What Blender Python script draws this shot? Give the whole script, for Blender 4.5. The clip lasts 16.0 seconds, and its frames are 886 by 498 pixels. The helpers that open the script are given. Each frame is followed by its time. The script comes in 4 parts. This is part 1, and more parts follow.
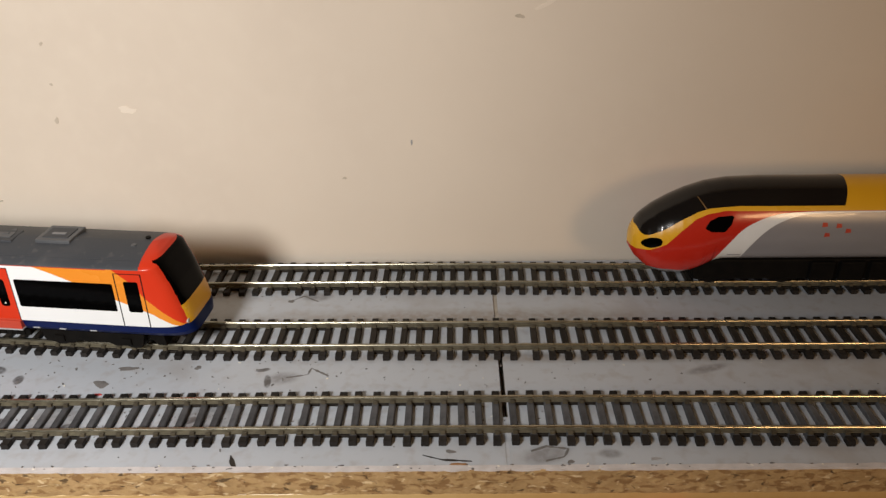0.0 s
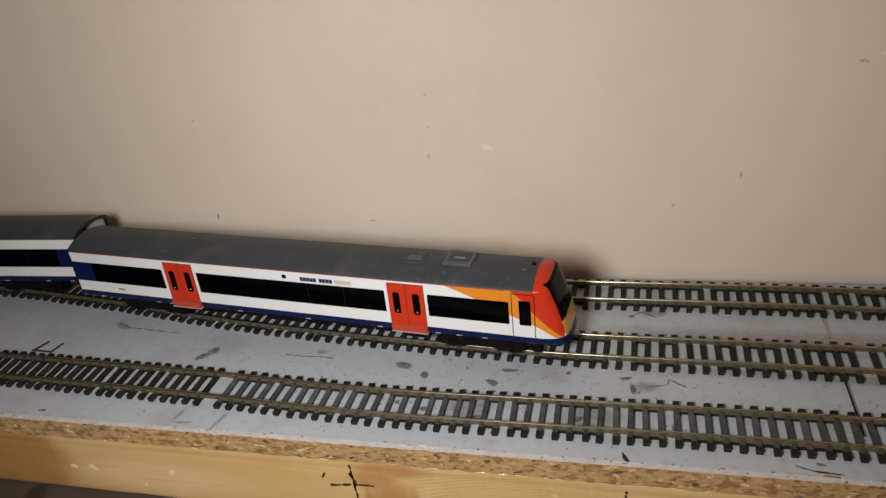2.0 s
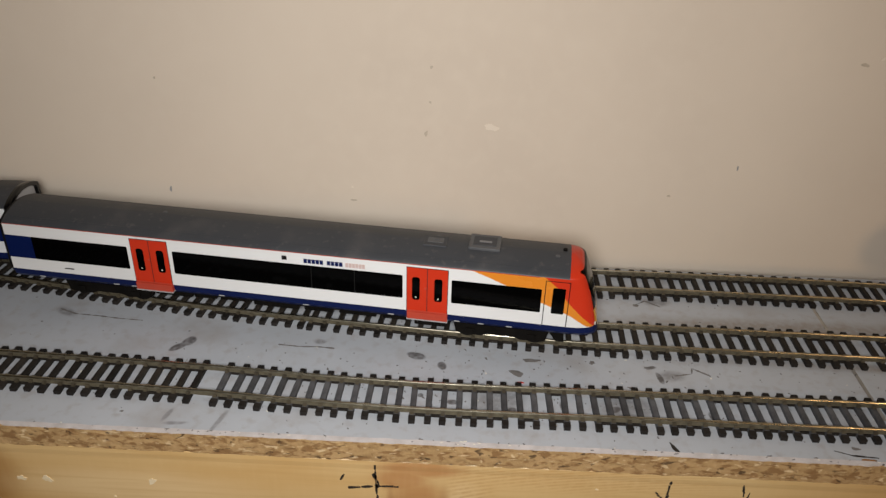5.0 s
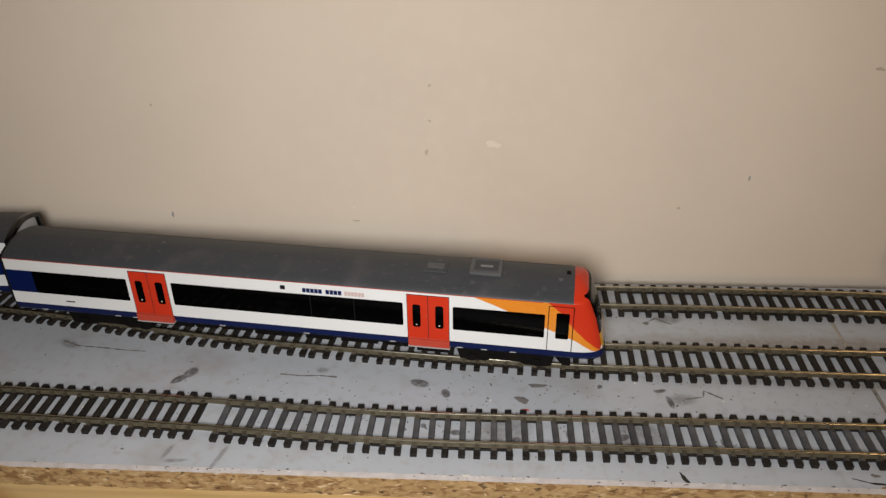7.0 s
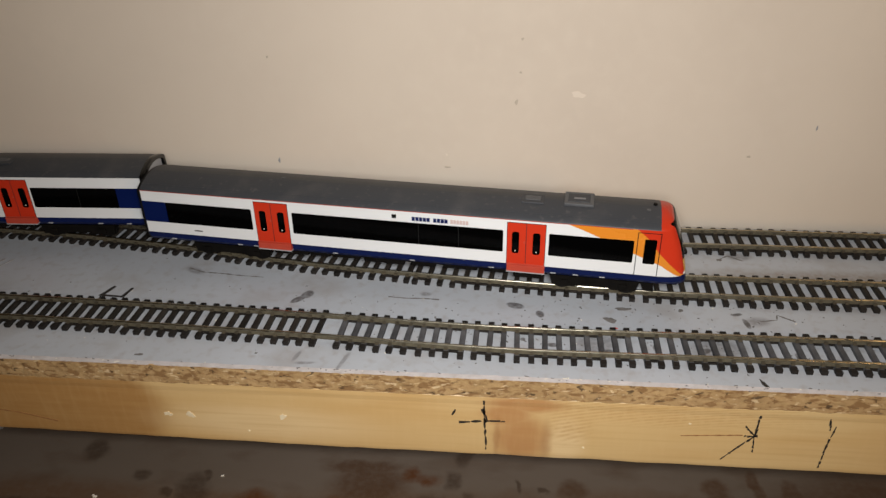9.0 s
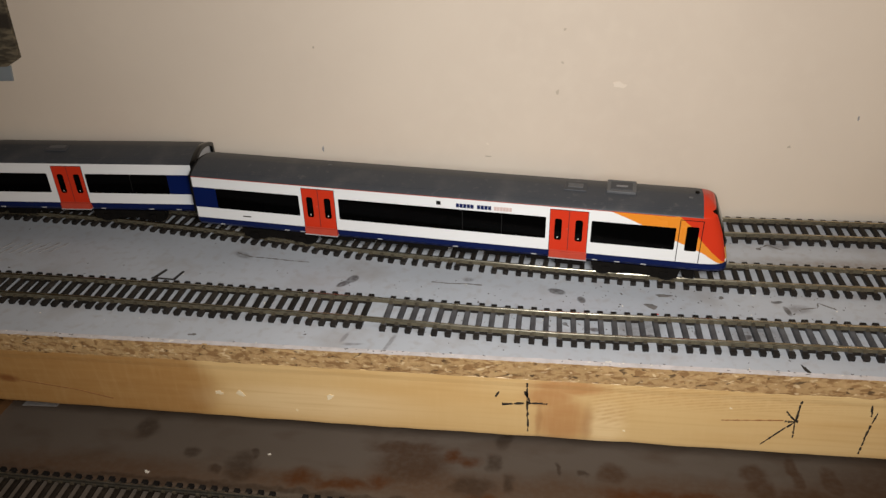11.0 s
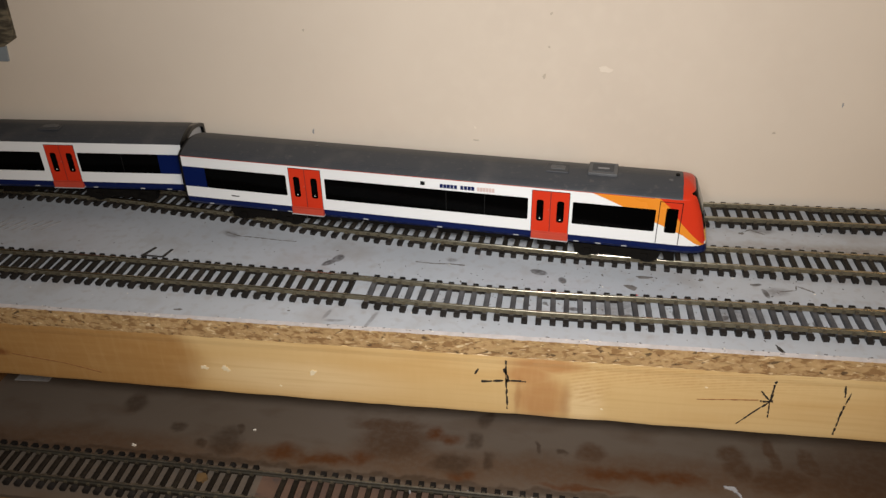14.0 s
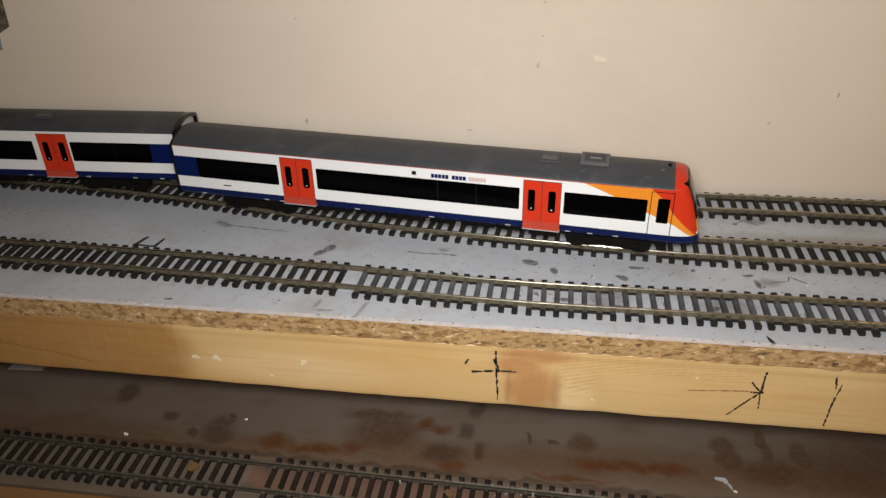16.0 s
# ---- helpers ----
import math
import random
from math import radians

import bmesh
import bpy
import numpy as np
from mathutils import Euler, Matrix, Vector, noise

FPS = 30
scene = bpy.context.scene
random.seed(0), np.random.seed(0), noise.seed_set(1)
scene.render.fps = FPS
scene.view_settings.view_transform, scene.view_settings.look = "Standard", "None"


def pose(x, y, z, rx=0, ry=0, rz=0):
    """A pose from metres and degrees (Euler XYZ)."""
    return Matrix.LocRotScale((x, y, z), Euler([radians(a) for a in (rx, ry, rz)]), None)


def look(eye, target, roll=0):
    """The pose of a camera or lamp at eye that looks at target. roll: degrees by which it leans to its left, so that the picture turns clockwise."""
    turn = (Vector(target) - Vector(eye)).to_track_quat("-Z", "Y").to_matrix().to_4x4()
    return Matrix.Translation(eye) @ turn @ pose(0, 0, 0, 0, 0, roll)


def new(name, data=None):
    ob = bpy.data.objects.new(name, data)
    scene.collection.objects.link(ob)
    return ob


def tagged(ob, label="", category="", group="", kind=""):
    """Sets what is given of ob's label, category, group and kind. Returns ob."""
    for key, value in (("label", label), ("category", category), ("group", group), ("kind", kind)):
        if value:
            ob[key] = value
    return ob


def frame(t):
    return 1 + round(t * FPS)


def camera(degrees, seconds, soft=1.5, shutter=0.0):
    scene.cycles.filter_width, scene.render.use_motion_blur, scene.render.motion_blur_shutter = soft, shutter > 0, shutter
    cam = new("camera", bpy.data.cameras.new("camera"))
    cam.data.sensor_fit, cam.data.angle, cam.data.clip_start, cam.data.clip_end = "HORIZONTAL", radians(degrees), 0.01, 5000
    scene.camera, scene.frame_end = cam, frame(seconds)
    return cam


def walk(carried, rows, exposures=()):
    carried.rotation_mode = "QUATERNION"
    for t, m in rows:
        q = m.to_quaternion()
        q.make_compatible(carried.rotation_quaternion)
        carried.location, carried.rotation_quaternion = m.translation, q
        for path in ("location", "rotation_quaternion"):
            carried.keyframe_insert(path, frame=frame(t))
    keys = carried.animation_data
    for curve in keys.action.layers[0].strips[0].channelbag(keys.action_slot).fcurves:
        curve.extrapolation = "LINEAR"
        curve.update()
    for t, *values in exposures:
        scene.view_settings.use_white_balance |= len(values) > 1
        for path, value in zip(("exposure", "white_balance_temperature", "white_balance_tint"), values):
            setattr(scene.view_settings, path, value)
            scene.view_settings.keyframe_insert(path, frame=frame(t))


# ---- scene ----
cam = camera(60.35, 16.0, soft=1.4)
PATH = [
    (0.0, pose(0.2152, -0.2021, 0.2043, 60.84, 1.05, 0.60)),
    (0.5, pose(0.2193, -0.2108, 0.2182, 59.51, 3.31, 3.97)),
    (0.8, pose(0.2050, -0.2172, 0.2395, 57.75, 3.74, 4.41)),
    (1.0, pose(0.1941, -0.2235, 0.2402, 58.50, 4.18, 5.87)),
    (1.5, pose(0.1614, -0.2372, 0.2475, 59.65, 5.65, 9.57)),
    (2.0, pose(0.1327, -0.2485, 0.2565, 60.12, 6.35, 12.37)),
    (2.5, pose(0.0912, -0.2600, 0.2594, 60.73, 4.77, 10.62)),
    (3.0, pose(0.0209, -0.2694, 0.2543, 60.64, 0.46, 0.18)),
    (3.5, pose(-0.0017, -0.2635, 0.2488, 60.21, -1.20, -2.82)),
    (4.0, pose(0.0294, -0.2426, 0.2530, 58.46, -0.82, 2.23)),
    (4.2, pose(0.0307, -0.2413, 0.2497, 58.85, -1.52, 2.61)),
    (6.3, pose(0.0399, -0.2328, 0.2441, 58.71, -0.84, 1.83)),
    (6.5, pose(0.0394, -0.2302, 0.2491, 57.90, 0.00, 2.38)),
    (7.0, pose(0.0456, -0.2246, 0.2550, 58.23, 0.95, 3.19)),
    (7.5, pose(0.0428, -0.2225, 0.2529, 57.97, 0.66, 2.29)),
    (8.0, pose(0.0270, -0.2480, 0.2520, 57.85, 1.45, 3.76)),
    (8.5, pose(0.0173, -0.2654, 0.2471, 57.44, 1.28, 3.53)),
    (9.0, pose(0.0104, -0.2789, 0.2476, 58.05, 1.29, 5.16)),
    (9.2, pose(0.0094, -0.2795, 0.2489, 57.66, 1.38, 5.63)),
    (11.3, pose(-0.0004, -0.2909, 0.2476, 57.82, 1.77, 6.92)),
    (11.5, pose(0.0014, -0.2903, 0.2474, 58.20, 1.50, 6.90)),
    (12.0, pose(0.0064, -0.3000, 0.2492, 58.18, 1.75, 7.36)),
    (12.5, pose(0.0144, -0.3044, 0.2487, 58.07, 2.05, 7.26)),
    (13.0, pose(0.0112, -0.3047, 0.2451, 57.70, 1.39, 7.86)),
    (13.5, pose(0.0143, -0.3017, 0.2450, 57.85, 1.45, 7.59)),
    (14.0, pose(0.0139, -0.2979, 0.2432, 57.46, 1.54, 7.60)),
    (14.5, pose(0.0140, -0.2997, 0.2461, 57.33, 1.71, 8.07)),
    (15.0, pose(0.0157, -0.3013, 0.2431, 57.46, 1.31, 8.12)),
    (15.5, pose(0.0187, -0.3024, 0.2403, 57.47, 1.56, 8.20)),
    (16.0, pose(0.0207, -0.2963, 0.2416, 56.83, 1.59, 7.91)),
]
walk(cam, PATH, [(0.0, -0.14), (1.0, -0.26), (2.0, -0.56), (3.5, -0.46), (4.2, -0.51), (6.3, -0.55), (7.0, -0.51), (8.0, -0.56), (9.0, -0.41), (11.5, -0.36), (16.0, -0.27)])

# ---- light ----
world = bpy.data.worlds.new("room_air")
scene.world = world
world.use_nodes = True
world.node_tree.nodes["Background"].inputs[0].default_value = (1.0, 0.86, 0.70, 1)
world.node_tree.nodes["Background"].inputs[1].default_value = 0.006


def lamp(name, kind, place, power, colour, size, aim=None):
    data = bpy.data.lights.new(name, kind)
    data.energy, data.color = power, colour
    data.shadow_soft_size = size
    ob = new(name, data)
    ob.matrix_world = look(place, aim) if aim else Matrix.Translation(place)
    return ob


# the phone's torch beside the lens, and a warm room lamp away to one side
torch = lamp("phone_torch", "AREA", (0.022, -0.275, 0.260), 1.50, (1.0, 0.965, 0.945), 0.006, (-0.010, 0.12, 0.02))
torch.data.shape, torch.data.size = "DISK", 0.095
torch.data.spread = radians(134)
lamp("room_lamp", "POINT", (0.76, -0.80, 0.33), 8.2, (1.0, 0.62, 0.305), 0.10)


# ---- materials ----
def material(name, colour, rough=0.5, metal=0.0, second=None, scale=60.0, amount=0.5, stretch=(1, 1, 1), bump=0.0, fine=None,
             stain=None, stain_scale=9.0, stain_edge=(0.55, 0.7), coat=0.0, vary=0.0, spec=0.5, detail=6.0, patches=(), wobble=0.006, extra=None, streak=1.0, even=0.3):
    m = bpy.data.materials.new(name)
    m.use_nodes = True
    nt = m.node_tree
    bs = nt.nodes["Principled BSDF"]
    bs.inputs["Roughness"].default_value, bs.inputs["Metallic"].default_value = rough, metal
    bs.inputs["Coat Weight"].default_value = coat
    bs.inputs["Specular IOR Level"].default_value = spec
    co = nt.nodes.new("ShaderNodeTexCoord")
    mp = nt.nodes.new("ShaderNodeMapping")
    mp.inputs["Scale"].default_value = stretch
    nt.links.new(co.outputs["Object"], mp.inputs[0])

    def mix(a, b, fac):
        mx = nt.nodes.new("ShaderNodeMix")
        mx.data_type = "RGBA"
        for sock, val in ((6, a), (7, b)):
            if hasattr(val, "is_linked"):
                nt.links.new(val, mx.inputs[sock])
            else:
                mx.inputs[sock].default_value = (*val, 1)
        nt.links.new(fac, mx.inputs[0])
        return mx.outputs[2]

    def noise_of(sc, lo, hi, det=6.0, gain=1.0):
        n = nt.nodes.new("ShaderNodeTexNoise")
        n.inputs["Scale"].default_value, n.inputs["Detail"].default_value = sc, det
        nt.links.new(mp.outputs[0], n.inputs["Vector"])
        r = nt.nodes.new("ShaderNodeMapRange")
        for k, val in ((1, lo), (2, hi), (4, gain)):
            r.inputs[k].default_value = val
        nt.links.new(n.outputs[0], r.inputs[0])
        return r.outputs[0], n.outputs[0]

    col = colour
    if second:
        f, raw = noise_of(scale, 0.5 - amount / 2, 0.5 + amount / 2, detail)
        col = mix(col, second, f)
        if bump:
            b = nt.nodes.new("ShaderNodeBump")
            b.inputs["Strength"].default_value = bump
            b.inputs["Distance"].default_value = 0.0004
            nt.links.new(raw, b.inputs["Height"])
            nt.links.new(b.outputs[0], bs.inputs["Normal"])
        rr = nt.nodes.new("ShaderNodeMapRange")
        rr.inputs[3].default_value, rr.inputs[4].default_value = max(rough - 0.08, 0.02), min(rough + 0.1, 1)
        nt.links.new(raw, rr.inputs[0])
        nt.links.new(rr.outputs[0], bs.inputs["Roughness"])
    if fine:
        f, _ = noise_of(fine[1], fine[2], fine[3])
        col = mix(col, fine[0], f)
    if stain:
        f, _ = noise_of(stain_scale, *stain_edge, 8.0)
        col = mix(col, stain, f)
    for spots, tint, gain, soft in patches:
        f = patch_mask(nt, co.outputs["Object"], spots, soft, wobble, gain, streak, even)
        col = mix(col, tint, f)
    if extra:
        col = extra(nt, co.outputs["Object"], col, mix)
    if vary:
        info = nt.nodes.new("ShaderNodeObjectInfo")
        hs = nt.nodes.new("ShaderNodeHueSaturation")
        r = nt.nodes.new("ShaderNodeMapRange")
        r.inputs[3].default_value, r.inputs[4].default_value = 1 - vary, 1 + vary
        nt.links.new(info.outputs["Random"], r.inputs[0])
        nt.links.new(r.outputs[0], hs.inputs["Value"])
        if hasattr(col, "is_linked"):
            nt.links.new(col, hs.inputs["Color"])
        else:
            hs.inputs["Color"].default_value = (*col, 1)
        col = hs.outputs[0]
    if hasattr(col, "is_linked"):
        nt.links.new(col, bs.inputs["Base Color"])
    else:
        bs.inputs["Base Color"].default_value = (*col, 1)
    return m


def patch_mask(nt, coord, spots, soft, wobble, gain, streak=1.0, even=0.3):
    """Soft-edged patches of wear, stain or painted highlight: spots of (centre, half sizes, turn about z), broken up by
    noise.
    """
    n = nt.nodes.new("ShaderNodeTexNoise")
    n.inputs["Scale"].default_value, n.inputs["Detail"].default_value = 90.0, 5.0
    nt.links.new(coord, n.inputs["Vector"])
    off = nt.nodes.new("ShaderNodeVectorMath")
    off.operation = "MULTIPLY_ADD"
    off.inputs[1].default_value = (wobble,) * 3
    off.inputs[2].default_value = (-wobble / 2,) * 3
    nt.links.new(n.outputs["Color"], off.inputs[0])
    add = nt.nodes.new("ShaderNodeVectorMath")
    nt.links.new(coord, add.inputs[0])
    nt.links.new(off.outputs[0], add.inputs[1])
    total = None
    for centre, half, turn in spots:
        mp = nt.nodes.new("ShaderNodeMapping")
        mp.vector_type = "TEXTURE"
        mp.inputs["Location"].default_value = centre
        mp.inputs["Rotation"].default_value = (0, 0, turn)
        mp.inputs["Scale"].default_value = half
        nt.links.new(add.outputs[0], mp.inputs[0])
        ln = nt.nodes.new("ShaderNodeVectorMath")
        ln.operation = "LENGTH"
        nt.links.new(mp.outputs[0], ln.inputs[0])
        r = nt.nodes.new("ShaderNodeMapRange")
        r.interpolation_type = "SMOOTHSTEP"
        for k, val in ((1, 1.0 + soft), (2, 1.0 - soft), (4, gain)):
            r.inputs[k].default_value = val
        nt.links.new(ln.outputs["Value"], r.inputs[0])
        if total is None:
            total = r.outputs[0]
        else:
            mx = nt.nodes.new("ShaderNodeMath")
            mx.operation = "MAXIMUM"
            nt.links.new(total, mx.inputs[0])
            nt.links.new(r.outputs[0], mx.inputs[1])
            total = mx.outputs[0]
    g = nt.nodes.new("ShaderNodeTexNoise")
    g.inputs["Scale"].default_value, g.inputs["Detail"].default_value = 330.0, 6.0
    flat = nt.nodes.new("ShaderNodeMapping")
    flat.inputs["Scale"].default_value = (streak, 1.0, 1.0)
    nt.links.new(coord, flat.inputs[0])
    nt.links.new(flat.outputs[0], g.inputs["Vector"])
    gr = nt.nodes.new("ShaderNodeMapRange")
    for k, val in ((1, 0.36), (2, 0.58), (3, even), (4, 1.0)):
        gr.inputs[k].default_value = val
    nt.links.new(g.outputs[0], gr.inputs[0])
    ml = nt.nodes.new("ShaderNodeMath")
    ml.operation = "MULTIPLY"
    nt.links.new(total, ml.inputs[0])
    nt.links.new(gr.outputs[0], ml.inputs[1])
    return ml.outputs[0]


def on_top(rows, z):
    return [((x, y, z), (rx, ry, 1.0), turn) for x, y, rx, ry, turn in rows]


def on_front(rows):
    return [((x, 0, z), (rx, 1.0, rz), 0.0) for x, z, rx, rz in rows]


def growth_rings(nt, coord, col, mix):
    """Fine rings that bend round the knot, and faint saw ripples across the grain."""
    mp = nt.nodes.new("ShaderNodeMapping")
    mp.vector_type = "TEXTURE"
    mp.inputs["Location"].default_value = (0.20, 0, -0.058)
    mp.inputs["Scale"].default_value = (4.3, 50.0, 1.0)
    nt.links.new(coord, mp.inputs[0])
    w = nt.nodes.new("ShaderNodeTexWave")
    w.wave_type, w.rings_direction = "RINGS", "SPHERICAL"
    for k, val in (("Scale", 200.0), ("Distortion", 1.0), ("Detail", 2.0), ("Detail Scale", 0.7)):
        w.inputs[k].default_value = val
    nt.links.new(mp.outputs[0], w.inputs["Vector"])
    mask = patch_mask(nt, coord, on_front([(0.090, -0.0180, 0.060, 0.0085), (0.043, -0.026, 0.010, 0.014)]), 0.5, 0.006, 0.5)
    ml = nt.nodes.new("ShaderNodeMath")
    ml.operation = "MULTIPLY"
    nt.links.new(w.outputs["Fac"], ml.inputs[0])
    nt.links.new(mask, ml.inputs[1])
    col = mix(col, (0.44, 0.24, 0.080), ml.outputs[0])
    mp2 = nt.nodes.new("ShaderNodeMapping")
    mp2.inputs["Scale"].default_value = (1.0, 0.2, 0.12)
    nt.links.new(coord, mp2.inputs[0])
    n = nt.nodes.new("ShaderNodeTexNoise")
    n.inputs["Scale"].default_value, n.inputs["Detail"].default_value = 330.0, 3.0
    nt.links.new(mp2.outputs[0], n.inputs["Vector"])
    r = nt.nodes.new("ShaderNodeMapRange")
    for k, val in ((1, 0.48), (2, 0.74), (4, 0.10)):
        r.inputs[k].default_value = val
    nt.links.new(n.outputs[0], r.inputs[0])
    col = mix(col, (0.72, 0.54, 0.28), r.outputs[0])
    mp3 = nt.nodes.new("ShaderNodeMapping")
    mp3.inputs["Scale"].default_value = (0.035, 0.2, 1.0)
    nt.links.new(coord, mp3.inputs[0])
    g = nt.nodes.new("ShaderNodeTexNoise")
    g.inputs["Scale"].default_value, g.inputs["Detail"].default_value = 420.0, 4.0
    nt.links.new(mp3.outputs[0], g.inputs["Vector"])
    gr = nt.nodes.new("ShaderNodeMapRange")
    for k, val in ((1, 0.50), (2, 0.72), (4, 0.30)):
        gr.inputs[k].default_value = val
    nt.links.new(g.outputs[0], gr.inputs[0])
    return mix(col, (0.47, 0.29, 0.105), gr.outputs[0])


def wood_flakes(nt, coord, col, mix):
    """Chipboard edge: chips of many tones lying flat, pale slivers, and dark pits where chips broke out."""
    def layer(scale, stretch, seed, lo, hi, gain, detail):
        mp = nt.nodes.new("ShaderNodeMapping")
        mp.inputs["Location"].default_value = (seed, seed * 0.7, seed * 1.3)
        mp.inputs["Rotation"].default_value = (0, 0.10 * math.sin(seed), 0)
        mp.inputs["Scale"].default_value = stretch
        nt.links.new(coord, mp.inputs[0])
        n = nt.nodes.new("ShaderNodeTexNoise")
        n.inputs["Scale"].default_value, n.inputs["Detail"].default_value, n.inputs["Distortion"].default_value = scale, detail, 0.6
        nt.links.new(mp.outputs[0], n.inputs["Vector"])
        r = nt.nodes.new("ShaderNodeMapRange")
        for k, val in ((1, lo), (2, hi), (4, gain)):
            r.inputs[k].default_value = val
        nt.links.new(n.outputs[0], r.inputs[0])
        return r.outputs[0]

    for tone, spec in (((0.31, 0.200, 0.086), (60, (0.6, 1, 1), 2.0, 0.46, 0.62, 0.75, 4)), ((0.42, 0.285, 0.125), (420, (0.5, 1, 1), 5.0, 0.48, 0.60, 0.55, 4)), ((0.20, 0.105, 0.036), (360, (0.5, 1, 1), 9.0, 0.50, 0.60, 0.80, 4)),
                       ((0.74, 0.59, 0.36), (420, (0.40, 1, 1), 13.0, 0.60, 0.67, 0.65, 4)), ((0.050, 0.027, 0.011), (330, (0.55, 1, 1), 17.0, 0.61, 0.68, 0.85, 3))):
        col = mix(col, tone, layer(*spec))
    return col


WALL = material("cream_wall_paint", (0.70, 0.62, 0.51), 0.75, second=(0.62, 0.545, 0.45), scale=7, amount=0.5, bump=0.0,
                fine=((0.665, 0.59, 0.488), 90, 0.45, 0.85))
GREY_SPOTS = [(-0.1760, 0.0842, 0.0062, 0.0026, -0.45), (0.1406, 0.0531, 0.0060, 0.0036, 0.1), (-0.0713, 0.0076, 0.0012, 0.0070, -0.3),
              (-0.0904, 0.0057, 0.0050, 0.0010, 0.1), (-0.0954, 0.0104, 0.0012, 0.0040, -0.3), (0.2470, 0.0070, 0.0080, 0.0040, 0.2), (0.2711, 0.0076, 0.0040, 0.0020, 0), (0.1456, 0.1168, 0.0070, 0.0036, 0),
              (0.3213, 0.0573, 0.0090, 0.0022, 0.3), (0.0550, 0.0290, 0.0120, 0.0090, 0.4), (0.1150, 0.0290, 0.0140, 0.0080, 0.1), (-0.0361, 0.0678, 0.0030, 0.0018, 0)]
DARK_SPOTS = [(-0.1030, 0.0640, 0.0030, 0.0040, -0.6), (-0.1072, 0.0590, 0.0022, 0.0046, -0.8), (0.0141, 0.0598, 0.0046, 0.0026, -0.2), (0.0273, 0.0533, 0.0022, 0.0030, 0.3), (0.0331, 0.0270, 0.0026, 0.0018, 0), (0.0181, 0.0312, 0.0014, 0.0014, 0),
              (0.1084, 0.0270, 0.0034, 0.0020, 0.5), (0.1345, 0.0510, 0.0014, 0.0042, 0.2), (0.1310, 0.0585, 0.0030, 0.0012, 0.2), (0.0850, 0.0265, 0.0016, 0.0040, 0.3), (0.0610, 0.0240, 0.0022, 0.0016, 0.3), (0.1540, 0.0250, 0.0020, 0.0030, 0.3)]
BOARD = material("grey_board_paint", (0.386, 0.416, 0.448), 0.5, second=(0.434, 0.466, 0.502), scale=20, amount=0.5, bump=0.35,
                 fine=((0.36, 0.36, 0.37), 180, 0.52, 0.75), stain=(0.335, 0.33, 0.33), stain_scale=24, stain_edge=(0.56, 0.74),
                 patches=((on_top(GREY_SPOTS, 0.0), (0.20, 0.20, 0.205), 0.85, 0.45), (on_top([(0.21, 0.0975, 0.090, 0.0055, 0.0), (0.30, 0.066, 0.10, 0.003, 0.0)], 0.0), (0.20, 0.145, 0.085), 0.6, 0.8), (on_top(DARK_SPOTS, 0.0), (0.075, 0.07, 0.07), 0.95, 0.22)), wobble=0.0022, even=0.6)
OSB = material("chipboard_edge", (0.45, 0.305, 0.145), 0.8, second=(0.36, 0.230, 0.100), scale=420, amount=0.4, bump=1.0, extra=wood_flakes)
# the two pale patches paint the varnish's highlights; both ends are tinted darker
PINE = material("varnished_pine", (0.61, 0.445, 0.205), 0.36, second=(0.66, 0.500, 0.255), scale=26, amount=0.5, stretch=(0.16, 1, 1.0), bump=0.06,
                fine=((0.56, 0.375, 0.155), 60, 0.50, 0.75), stain=(0.57, 0.365, 0.142), stain_scale=7, stain_edge=(0.50, 0.70), coat=0.15,
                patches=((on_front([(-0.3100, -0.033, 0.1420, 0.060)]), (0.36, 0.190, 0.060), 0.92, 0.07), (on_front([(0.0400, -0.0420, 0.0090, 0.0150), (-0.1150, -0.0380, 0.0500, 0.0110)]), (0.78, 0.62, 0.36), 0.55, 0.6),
                         (on_front([(0.0180, -0.0400, 0.0125, 0.0160), (0.0110, -0.0240, 0.0120, 0.0070), (0.0200, -0.0165, 0.0190, 0.0050)]), (0.43, 0.215, 0.080), 0.85, 0.45),
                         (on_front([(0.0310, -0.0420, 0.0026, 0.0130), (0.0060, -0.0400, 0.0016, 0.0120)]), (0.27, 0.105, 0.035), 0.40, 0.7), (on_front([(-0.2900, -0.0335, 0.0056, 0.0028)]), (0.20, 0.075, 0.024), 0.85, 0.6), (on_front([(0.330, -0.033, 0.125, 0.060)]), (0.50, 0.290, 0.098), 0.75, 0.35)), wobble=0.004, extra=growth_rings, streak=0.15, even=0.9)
RUST_SPOTS = [(-0.1006, -0.0130, 0.0161, 0.0038, 0.0), (-0.0413, 0.0125, 0.0050, 0.0054, 0.0), (-0.0326, 0.0099, 0.0066, 0.0040, 0.0), (-0.0227, -0.0171, 0.0077, 0.0036, 0.0), (0.0584, -0.0071, 0.0153, 0.0040, 0.0), (0.0796, -0.0057, 0.0183, 0.0040, 0.0), (0.0945, -0.0055, 0.0121, 0.0040, 0.0), (0.0401, -0.0183, 0.0181, 0.0019, 0.0), (-0.1263, -0.0110, 0.0078, 0.0053, 0.0), (-0.0801, -0.0097, 0.0064, 0.0043, 0.0)]
